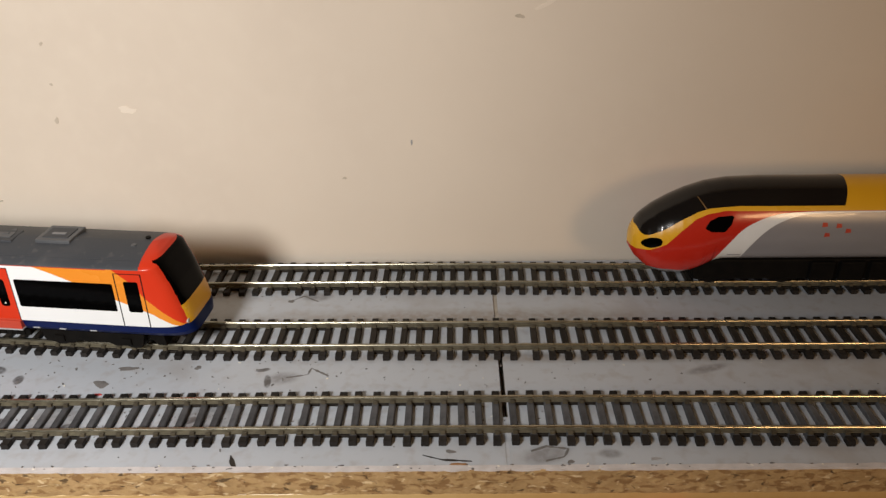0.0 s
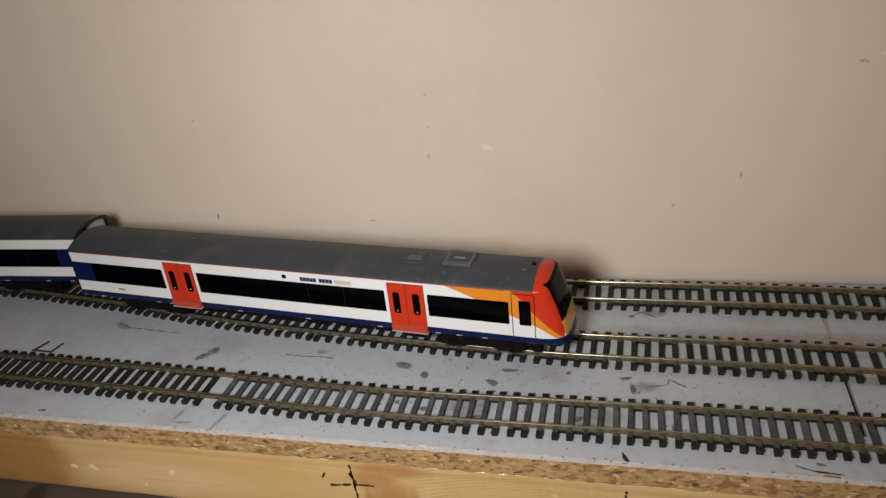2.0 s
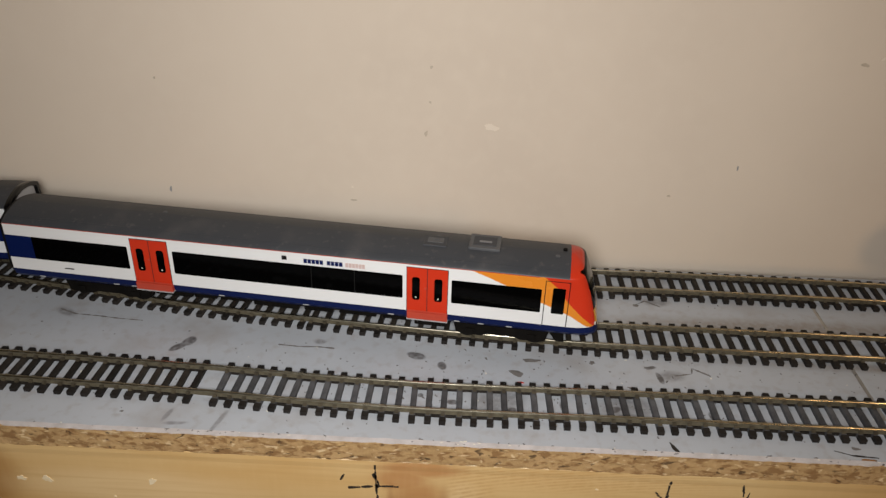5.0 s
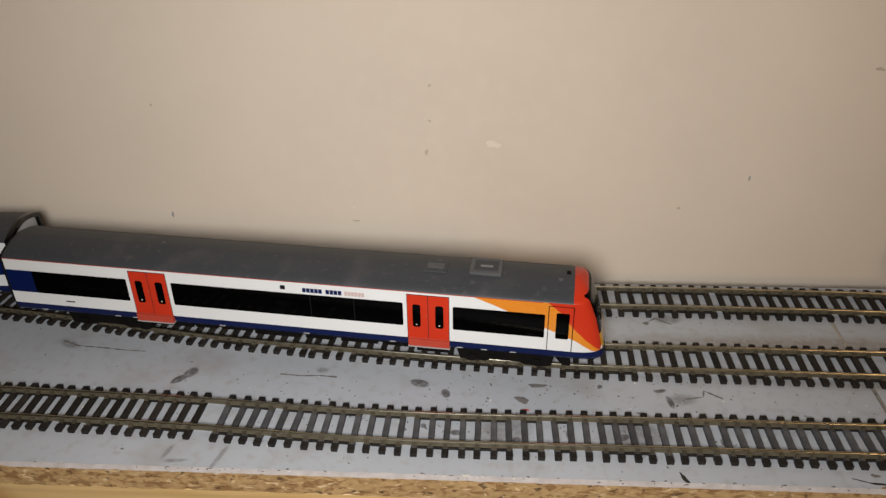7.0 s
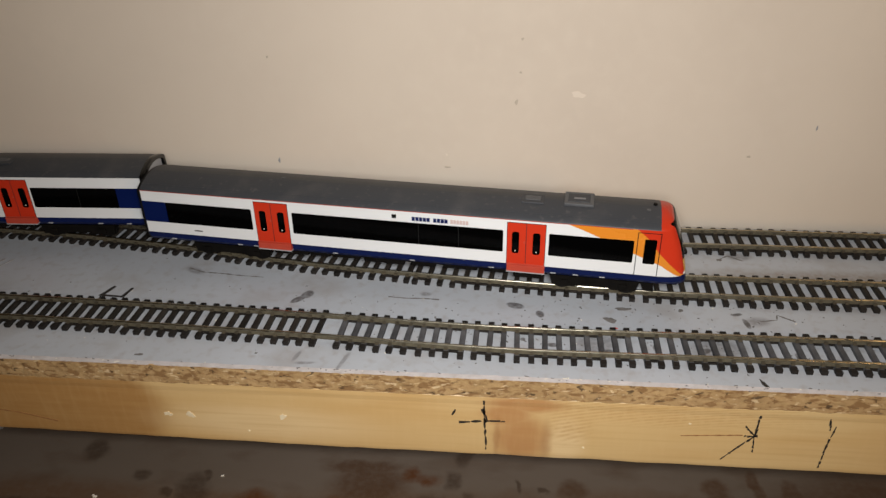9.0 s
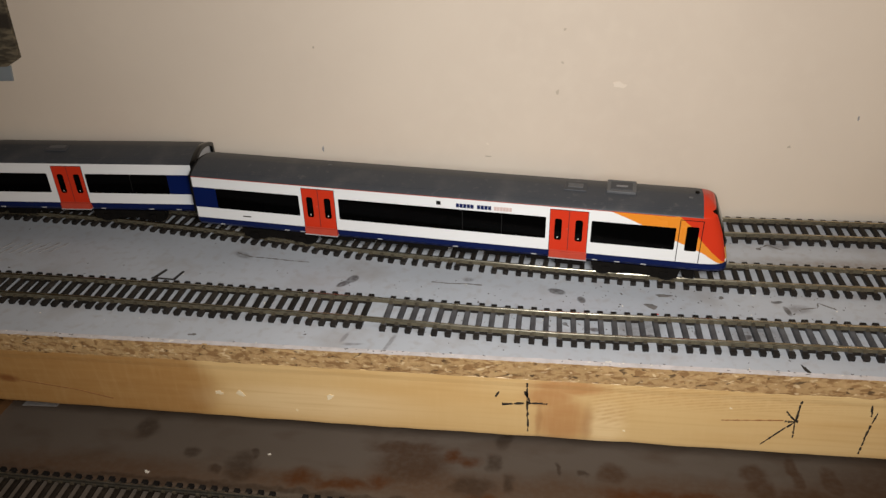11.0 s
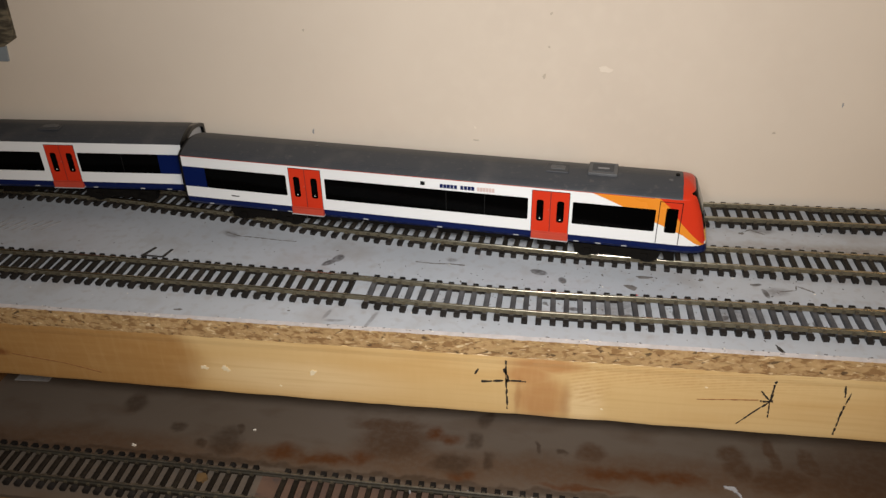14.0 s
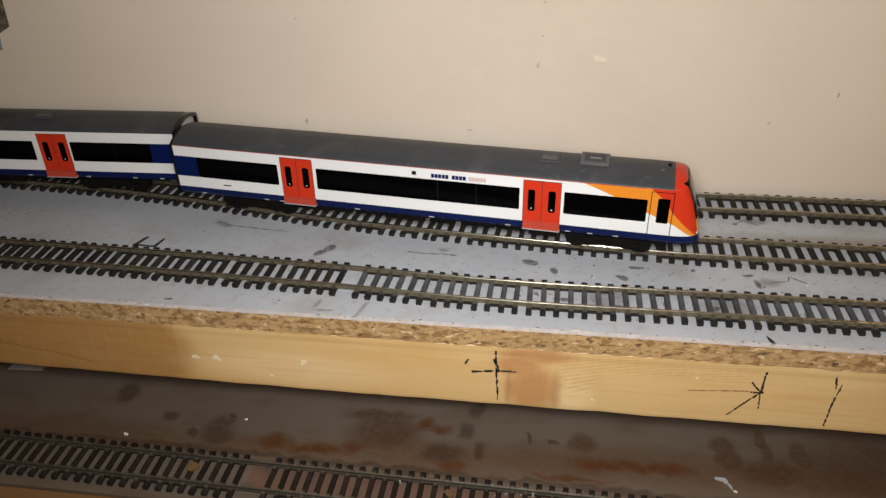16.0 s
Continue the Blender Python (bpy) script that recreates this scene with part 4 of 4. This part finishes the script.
def door(parent, u0, u1):
    for side in (-1, 1):
        mid = (u0 + u1) / 2
        for a, b, wa, wb in ((u0, mid - 0.00022, u0 + 0.0025, u0 + 0.0064), (mid + 0.00022, u1, mid + 0.0035, mid + 0.0075)):
            leaf = part("door", side_panel(rounded(a, 0.0225, b, 0.0471, 0.0004), 0.00016, 0.0006, side=side), RED, parent, "red sliding door leaf")
            part("door_window", side_panel(rounded(wa, 0.0290, wb, 0.0419, 0.0012), 0.00024, 0.0006, side=side), GLASS, leaf)
            if side < 0:
                bm = side_panel([((wa + wb) / 2 - 0.0005, 0.0303), ((wa + wb) / 2 + 0.0005, 0.0303), ((wa + wb) / 2, 0.0311)], 0.00030, 0.0002, side=side)
                part("door_sticker", bm, WHITE_DROP, leaf)
        part("door_frame", side_panel(rect(u0 - 0.00028, 0.0222, u1 + 0.00028, 0.0474), 0.00008, 0.0006, side=side), SEAL, parent)
        part("door_gap", side_panel(rect(mid - 0.0004, 0.0225, mid + 0.0004, 0.0471), 0.00012, 0.0006, side=side), GROOVE, parent)
        part("door_button", side_panel(rounded(mid - 0.0012, 0.0355, mid - 0.0004, 0.0365, 0.0003), 0.0005, 0.0004, side=side), RED_STEP, parent)
        step = box((u0 + 0.0002, side * (HW - 0.001) if side > 0 else side * (HW + 0.0014), 0.0184), (u1 + 0.0004, side * (HW + 0.0014) if side > 0 else side * (HW - 0.001), 0.0224), 0.0002)
        part("door_step", step, RED_STEP, parent, "pale red step panel below the doors")
        part("step_edge", box((u0, min(side * (HW + 0.0017), side * (HW - 0.001)), 0.0180), (u1 + 0.0006, max(side * (HW + 0.0017), side * (HW - 0.001)), 0.0185)), BELLOWS, parent)
        part("step_trim", side_panel(rect(u0, 0.02235, u1, 0.02285), 0.00040, 0.0004, side=side), RED_STEP, parent)


def bogie(parent, u):
    b = part("bogie", box((u - 0.0190, -0.0108, 0.0100), (u + 0.0190, 0.0108, 0.0152), 0.0006), UNDER, parent, "black bogie frame")
    for side in (-1, 1):
        bm = prism([(u - 0.0240, 0.0140), (u - 0.0225, 0.0080), (u - 0.0100, 0.0074), (u - 0.0070, 0.0088), (u + 0.0070, 0.0088), (u + 0.0100, 0.0074), (u + 0.0225, 0.0080), (u + 0.0240, 0.0140)],
                   side * 0.0108, side * 0.0122)
        for du in (-0.0155, 0.0155):
            box((u + du - 0.0022, min(side * 0.0118, side * 0.0130), 0.0084), (u + du + 0.0022, max(side * 0.0118, side * 0.0130), 0.0116), 0.0003, bm)
        part("side_frame", bm, UNDER, b)
    for du in (-0.0172, 0.0172):
        for side in (-1, 1):
            bm = cylinder((u + du, side * 0.0088, 0.0110), 0.0062, 0.0022)
            cylinder((u + du, side * 0.0076, 0.0110), 0.0068, 0.0008, bm=bm)
            part("wheel", bm, STEEL, b)
        part("axle", cylinder((u + du, 0, 0.0110), 0.0011, 0.0170), STEEL, b)


def underframe(parent, u0, u1, seed):
    rng = random.Random(seed)
    part("chassis", box((u0, -0.0140, 0.0150), (u1, 0.0140, 0.0190)), UNDER, parent)
    u = u0 + 0.004
    while u < u1 - 0.012:
        ln = rng.uniform(0.012, 0.026)
        ln = min(ln, u1 - 0.003 - u)
        lo = rng.uniform(0.0112, 0.0134)
        for side in (-1, 1):
            bm = box((u, min(side * 0.0060, side * 0.0136), lo), (u + ln, max(side * 0.0060, side * 0.0136), 0.0151), 0.0004)
            for k in range(int(ln / 0.003)):
                box((u + 0.0008 + k * 0.003, min(side * 0.0134, side * 0.0140), lo + 0.0006), (u + 0.0016 + k * 0.003, max(side * 0.0134, side * 0.0140), 0.0147), 0, bm)
            part("equipment_box", bm, UNDER, parent, "black ribbed box under the floor")
        u += ln + rng.uniform(0.001, 0.005)


def side_details(parent, tabs):
    for u in tabs:
        for side in (-1, 1):
            part("jack_point", side_panel(rounded(u - 0.0015, 0.0172, u + 0.0015, 0.0180, 0.0003), 0.0004, 0.0004, side=side), WHITE, parent)


def window_band(parent, u0, u1, dividers=()):
    for side in (-1, 1):
        w = part("window", side_panel(rounded(u0, 0.0292, u1, 0.0422, 0.0006), 0.00012, 0.0004, side=side), GLASS, parent, "smoked black window band")
        for u in dividers:
            part("divider", side_panel(rect(u - 0.0002, 0.0296, u + 0.0002, 0.0418), 0.00020, 0.0004, side=side), SEAL, w)


def driving_car():
    a = -0.1089
    m = pose(0.0006 - math.sin(a) * HW, 0.0690 + math.cos(a) * HW, 0, 0, 0, math.degrees(a))
    car = thing("railcar", "white model railcar with red doors and an orange and red cab", "model train", m)
    R = -0.2046
    part("body", cab_body(R), LIVERY, car, "white, blue, orange and red car body", smooth=False)
    part("rear_end", end_face(R, -1), SEAL, car)
    part("bellows", bellows(R - 0.001, -1, 0.0012), SEAL, car, "black corridor bellows")
    for side in (-1, 1):
        part("end_panel", side_panel(rect(R, 0.0292, -0.1900, 0.0422), 0.00010, 0.0004, side=side), BLUE, car)
        part("cantrail", side_panel(rect(R, 0.04865, 0.0720, 0.0489), 0.00022, 0.0003, side=side), RED_STEP, car, "thin red line along the gutter")
    window_band(car, -0.1900, -0.1374)
    window_band(car, -0.1131, 0.0057, (-0.0405, -0.0185))
    window_band(car, 0.0299, 0.0734)
    door(car, -0.1351, -0.1155)
    door(car, 0.0079, 0.0280)
    for side in (-1, 1):
        for u in (0.0750, 0.0865):
            part("cab_door_gap", side_panel(rect(u - 0.0002, 0.0224, u + 0.0002, 0.0473), 0.00012, 0.0006, side=side), SEAL, car)
        part("cab_door_gap", side_panel(rect(0.0750, 0.0470, 0.0865, 0.0473), 0.00012, 0.0006, side=side), SEAL, car)
        part("cab_window", side_panel(rounded(0.0786, 0.0293, 0.0847, 0.0436, 0.0007), 0.00020, 0.0006, side=side), GLASS, car)
        part("vent_square", side_panel(rect(-0.0552, 0.0442, -0.0527, 0.0464), 0.00020, 0.0004, side=side), SEAL, car)
        part("air_vent", side_panel(rect(-0.1745, 0.0250, -0.1695, 0.0256), 0.00020, 0.0004, side=side), UNDER, car)
        part("headlight", cylinder((0.0996, side * 0.0120, 0.0228), 0.0010, 0.0030, "X"), LAMP_GLASS, car)
    # the operator's lettering, as plain bars of its size and colours
    for u0, u1, count, mat in ((-0.0440, -0.0338, 5, BLUE), (-0.0322, -0.0240, 4, BLUE), (-0.0228, -0.0128, 6, FADED)):
        bm = bmesh.new()
        step = (u1 - u0) / count
        for k in range(count):
            side_panel(rect(u0 + k * step, 0.0435, u0 + (k + 0.84) * step, 0.0458), 0.00020, 0.0003, bm=bm)
        part("lettering_bar", bm, mat, car, "bars in place of lettering")
    roof_bits(car, [(0.0360, 0.0515, -0.0050, 0.0085), (0.0135, 0.0255, -0.0055, 0.0040)], [(0.0795, -0.0040), (0.0830, 0.0020), (-0.1230, 0.0015), (0.0205, 0.0045)])
    underframe(car, -0.150, 0.030, 3)
    bogie(car, -0.1560)
    bogie(car, 0.0550)
    part("chassis", box((0.072, -0.0120, 0.0140), (0.0985, 0.0120, 0.0195), 0.001), UNDER, car)
    part("snow_plough", prism([(0.0770, 0.0150), (0.0830, 0.0070), (0.0870, 0.0070), (0.0860, 0.0150)], -0.0095, 0.0095), UNDER, car)
    part("coupling", box((-0.2180, -0.0030, 0.0085), (-0.1990, 0.0030, 0.0110), 0.0005), UNDER, car)
    side_details(car, [-0.19, -0.148, -0.138, -0.09, -0.0005, -0.045, 0.0330, 0.0450, 0.0590])
    return car


def roof_z(y):
    pts = [(w, z) for w, z in section(22)][3:]
    return interp([(w, z) for w, z in pts[::-1]], abs(y))


def roof_bits(car, hatches, domes):
    for u0, u1, y0, y1 in hatches:
        raised = u1 - u0 > 0.0145
        top = roof_z(0) + (0.0008 if raised else 0.00015)
        h = part("roof_hatch", box((u0, y0, roof_z(y1) - 0.001), (u1, y1, top), 0.0005), ROOF_PALE if raised else ROOF, car, "low grey roof hatch")
        part("hatch_top", box((u0 + 0.002, y0 + 0.0025, top - 0.001), (u1 - 0.002, y1 - 0.0025, top + 0.0003), 0.0002), ROOF if raised else ROOF_PALE, h)
        part("hatch_label", box((u0 + 0.005, y0 + 0.0050, top - 0.001), (u1 - 0.0045, y0 + 0.0066, top + 0.0005)), HATCH_LABEL if raised else ROOF_PALE, h)
    for u, y in domes:
        part("roof_vent", cylinder((u, y, roof_z(y) + 0.0001), 0.0011, 0.0014 if u > 0.082 else 0.0007, "Z", 14), UNDER if u > 0.082 else ROOF_PALE, car)
    ends = (-0.2040, 0.0840) if car.name.startswith("railcar") else (-0.2990, -0.0010)
    for y in (-0.0125, 0.0125):
        part("roof_seam", box((ends[0], y - 0.00012, roof_z(y) - 0.0004), (ends[1], y + 0.00012, roof_z(y) + 0.00010)), ROOF, car)


def trailer_car():
    a = 0.027
    u_front = 0.0018
    m = pose(-0.2110 - math.sin(a) * HW, 0.1056 + math.cos(a) * HW, 0, 0, 0, math.degrees(a))
    car = thing("coach", "white model coach with red doors, coupled behind the railcar", "model train", m)
    part("body", plain_body(-0.3000, u_front), LIVERY, car, "white and blue coach body")
    part("front_end", end_face(u_front, 1), BELLOWS, car, "light grey corridor face at the coach end")
    part("rear_end", end_face(-0.3000, -1), SEAL, car)
    part("end_rim", end_rim(u_front, 1, 0.0030), HOOP, car, "glossy black hoop round the coach end")
    for side in (-1, 1):
        part("end_panel", side_panel(rect(-0.0145, 0.0292, u_front, 0.0422), 0.00010, 0.0004, side=side), BLUE, car)
    window_band(car, -0.0675, -0.0145, (-0.0385,))
    window_band(car, -0.2135, -0.0925, (-0.150,))
    window_band(car, -0.2850, -0.2385)
    door(car, -0.0884, -0.0690)
    door(car, -0.2365, -0.2166)
    roof_bits(car, [(-0.0950, -0.0810, -0.0080, 0.0010)], [(-0.085, -0.002)])
    underframe(car, -0.250, -0.072, 5)
    bogie(car, -0.0480)
    bogie(car, -0.2550)
    part("coupling", box((-0.004, -0.0030, 0.0085), (0.0080, 0.0030, 0.0110), 0.0005), UNDER, car)
    side_details(car, [-0.012, -0.0300, -0.0620, -0.1020, -0.1300])
    return car


PTOP = [(0.0, 0.0245), (0.0006, 0.0290), (0.0014, 0.0325), (0.0045, 0.0376), (0.0110, 0.0430), (0.0180, 0.0472), (0.0260, 0.0512), (0.0350, 0.0543), (0.0450, 0.0560), (0.0600, 0.0566), (0.3, 0.0566)]
PWIDE = [(0.0, 0.0), (0.0010, 0.0055), (0.0030, 0.0088), (0.0070, 0.0122), (0.0130, 0.0150), (0.0220, 0.0170), (0.0320, 0.0178), (0.3, 0.0179)]
PLOW = [(0.0, 0.0225), (0.0027, 0.0185), (0.0083, 0.0138), (0.0150, 0.0118), (0.0236, 0.0115), (0.0320, 0.0142), (0.0381, 0.0182), (0.0420, 0.0195), (0.3, 0.0195)]
YEL_LO = [(0.0, 0.0235), (0.0024, 0.0237), (0.0087, 0.0252), (0.0154, 0.0293), (0.0214, 0.0362), (0.0277, 0.0420), (0.0330, 0.0446), (0.0406, 0.0464), (0.3, 0.0466)]
YEL_HI = [(0.0, 0.0600), (0.0010, 0.0600), (0.0022, 0.0350), (0.0036, 0.0326), (0.0055, 0.0317), (0.0076, 0.0321), (0.0142, 0.0359), (0.0214, 0.0409), (0.0285, 0.0449), (0.0335, 0.0468), (0.0400, 0.0478), (0.0470, 0.0484), (0.0945, 0.0484), (0.0985, 0.0600), (0.3, 0.0600)]
WHITE_TO = smooth_path([(0.0368, 0.0150), (0.0378, 0.0200), (0.0418, 0.0280), (0.0477, 0.0370), (0.0524, 0.0406), (0.0570, 0.0429), (0.0617, 0.0444), (0.0680, 0.0455), (0.0850, 0.0462), (0.1200, 0.0463)])
SILVER_TO = smooth_path([(0.0492, 0.0150), (0.0503, 0.0205), (0.0529, 0.0282), (0.0585, 0.0362), (0.0650, 0.0412), (0.0743, 0.0444), (0.0850, 0.0453), (0.0950, 0.0456), (0.1200, 0.0458)])


def express_side(x, z):
    """Half width of the express at a height: an oval above the waist, nearly upright below."""
    zt, w, zb = interp(PTOP, x), interp(PWIDE, x), interp(PLOW, x)
    zm = zb + (zt - zb) * 0.42
    s = min(abs((z - zm) / ((zt - zm) if z > zm else (zm - zb))), 1.0)
    return w * math.sqrt(max(1 - s * s, 0.0)) ** (1.0 if z > zm else 0.30)


def express_shell():
    """The body in bands of colour from the sill to the crown; slots: 0 black, 1 yellow, 2 red, 3 white, 4 silver."""
    xs = [0.00006 * k * k for k in range(0, 10)] + [0.0052 + 0.0004 * k for k in range(240)] + [0.105 + 0.014 * k for k in range(11)]
    bands = ((4, 14), (3, 5), (2, 14), (1, 6), (0, 18))
    bm = bmesh.new()
    for side in (-1, 1):
        prev = None
        for x in xs:
            zb, zt = interp(PLOW, x), interp(PTOP, x)
            edge = [zb] + [min(max(interp(c, x), zb), zt) for c in (SILVER_TO, WHITE_TO, YEL_LO, YEL_HI)] + [zt]
            for k in range(1, 6):
                edge[k] = max(edge[k], edge[k - 1])
            col = []
            for (slot, n), lo, hi in zip(bands, edge, edge[1:]):
                for k in range(n):
                    f = k / n
                    f = math.sin(f * 1.5708) if hi >= zt - 1e-6 else (1 - math.cos(f * 1.5708) if lo <= zb + 1e-6 else f)
                    col.append((lo + (hi - lo) * f, slot))
            col.append((zt, 0))
            verts = [(bm.verts.new((x, side * express_side(x, z), z)), s) for z, s in col]
            if prev:
                for (a, s), (c, _), (d, _), (e, _) in zip(prev, prev[1:], verts[1:], verts):
                    f = bm.faces.new((a, c, d, e))
                    f.material_index = s
            prev = verts
    bmesh.ops.remove_doubles(bm, verts=bm.verts[:], dist=0.00001)
    return bm


def express_train():
    m = pose(0.2990, 0.1290, 0, 0, 0, -0.6)
    t = thing("express_locomotive", "red, silver and black model express train with a rounded yellow-edged nose", "model train", m)
    L = 0.245
    part("body", express_shell(), [GLOSS_BLACK, YELLOW, PRED, WHITE, SILVER], t, "red and silver body with black top", smooth=True)

    def on_side(poly, lift):
        bm = bmesh.new()
        a = [bm.verts.new((x, -express_side(x, z) - lift, z + lift)) for x, z in poly]
        b = [bm.verts.new((x, -express_side(x, z) + 0.0008, z)) for x, z in poly]
        cx, cz = sum(p[0] for p in poly) / len(poly), sum(p[1] for p in poly) / len(poly)
        mids = [bm.verts.new(((x + cx) / 2, -express_side((x + cx) / 2, (z + cz) / 2) - lift, (z + cz) / 2 + lift)) for x, z in poly]
        c = bm.verts.new((cx, -express_side(cx, cz) - lift, cz + lift))
        k = len(poly)
        for i in range(k):
            n = (i + 1) % k
            bm.faces.new((a[i], a[n], mids[n], mids[i]))
            bm.faces.new((mids[i], mids[n], c))
            bm.faces.new((a[i], a[n], b[n], b[i]))
        return bm

    part("headlamp", on_side(blob(0.0090, 0.0287, 0.0046, 0.0024, 1, 24, 0.05, 0.35), 0.0003), GLASS, t, "black oval headlamp cover")
    part("side_window", on_side([(0.0318, 0.0380), (0.0320, 0.0390), (0.0335, 0.0415), (0.0372, 0.0436), (0.0432, 0.0444), (0.0440, 0.0438), (0.0432, 0.0405), (0.0408, 0.0372), (0.0398, 0.0367), (0.0345, 0.0366)], 0.00025), GLASS, t)
    part("screen_edge", on_side([(0.0287, 0.0502), (0.0292, 0.0502), (0.0312, 0.0480), (0.0325, 0.0464), (0.0319, 0.0462), (0.0307, 0.0478)], 0.0001), material("brown_seal", (0.16, 0.085, 0.02), 0.5), t)
    part("marking_bar", on_side([(0.0440, 0.0236), (0.0500, 0.0236), (0.0500, 0.0241), (0.0440, 0.0241)], 0.0002), SILVER, t)
    for x, z in ((0.0845, 0.0390), (0.0862, 0.0340), (0.0910, 0.0385), (0.0955, 0.0360)):
        part("marking_bar", on_side([(x, z), (x + 0.0025, z + 0.0003), (x + 0.0022, z + 0.0020), (x + 0.0002, z + 0.0022)], 0.0002), RED_STEP, t)
    part("underskirt", box((0.030, -0.0140, 0.0090), (L - 0.01, 0.0140, 0.0200), 0.001), UNDER, t)
    for u in (0.058, 0.19):
        bogie(t, u)
    for k in range(6):
        part("equipment_box", box((0.085 + k * 0.014, -0.0160, 0.0095), (0.0965 + k * 0.014, 0.0160, 0.0194), 0.0006), UNDER, t)
    return t


driving_car()
trailer_car()
express_train()

# ---- dark panel and card on the wall ----
panel = mesh_object("wall_panel", prism([(-0.3388, 0.1372), (-0.3415, 0.0951), (-0.3518, 0.0895), (-0.4664, 0.0865), (-0.4664, 0.1962), (-0.4146, 0.1693), (-0.3628, 0.1393)], WALL_Y - 0.0034, WALL_Y - 0.0003), CLOTH)
tagged(panel, "dark brown rough panel fixed to the cream wall", "panel")
card = mesh_object("blue_card", prism([(-0.3525, 0.0790), (-0.3509, 0.0893), (-0.4456, 0.0865), (-0.4456, 0.0784)], WALL_Y - 0.0018, WALL_Y - 0.0003), PALE_BLUE)
tagged(card, "pale blue-grey card below the dark wall panel", "card")

# ---- tracks, last ----
# runs of sleepers: from x, to x, where one of them lies, their spacing
RUNS_1 = [(-0.61, -0.1595, -0.1580, 0.00666), (-0.1540, -0.0880, -0.0890, 0.00686), (-0.0775, 0.0820, -0.0762, 0.00703), (0.0840, 0.79, 0.0855, 0.00688)]
RUNS_2 = [(-0.61, -0.1765, -0.1782, 0.00725), (-0.1735, -0.0460, -0.0475, 0.00687), (-0.0440, 0.0820, -0.0425, 0.00713), (0.0840, 0.2420, 0.0926, 0.00701), (0.2460, 0.79, 0.2497, 0.00692)]
RUNS_3 = [(-0.02, 0.1655, 0.1143, 0.00720), (0.1700, 0.3280, 0.1716, 0.00694), (0.3310, 0.79, 0.3317, 0.00702)]
RUNS_4 = [(-0.61, -0.1360, -0.2035, 0.00670), (-0.1200, 0.79, -0.1112, 0.00680)]
track("model railway track beside the raw front edge of the board", T1, 0.0, RAIL, SLEEPER, RUNS_1, 1, dusty_from=-0.083)
track("curved model railway track under the white railcar", T2, 0.0, RAIL, SLEEPER, RUNS_2, 2)
track("model railway track along the cream wall", T3, 0.0, RAIL, SLEEPER, RUNS_3, 3)
track("old silver-railed track on the brown lower deck", T4, DECK, RAIL_OLD, SLEEPER_GREY, RUNS_4, 4)
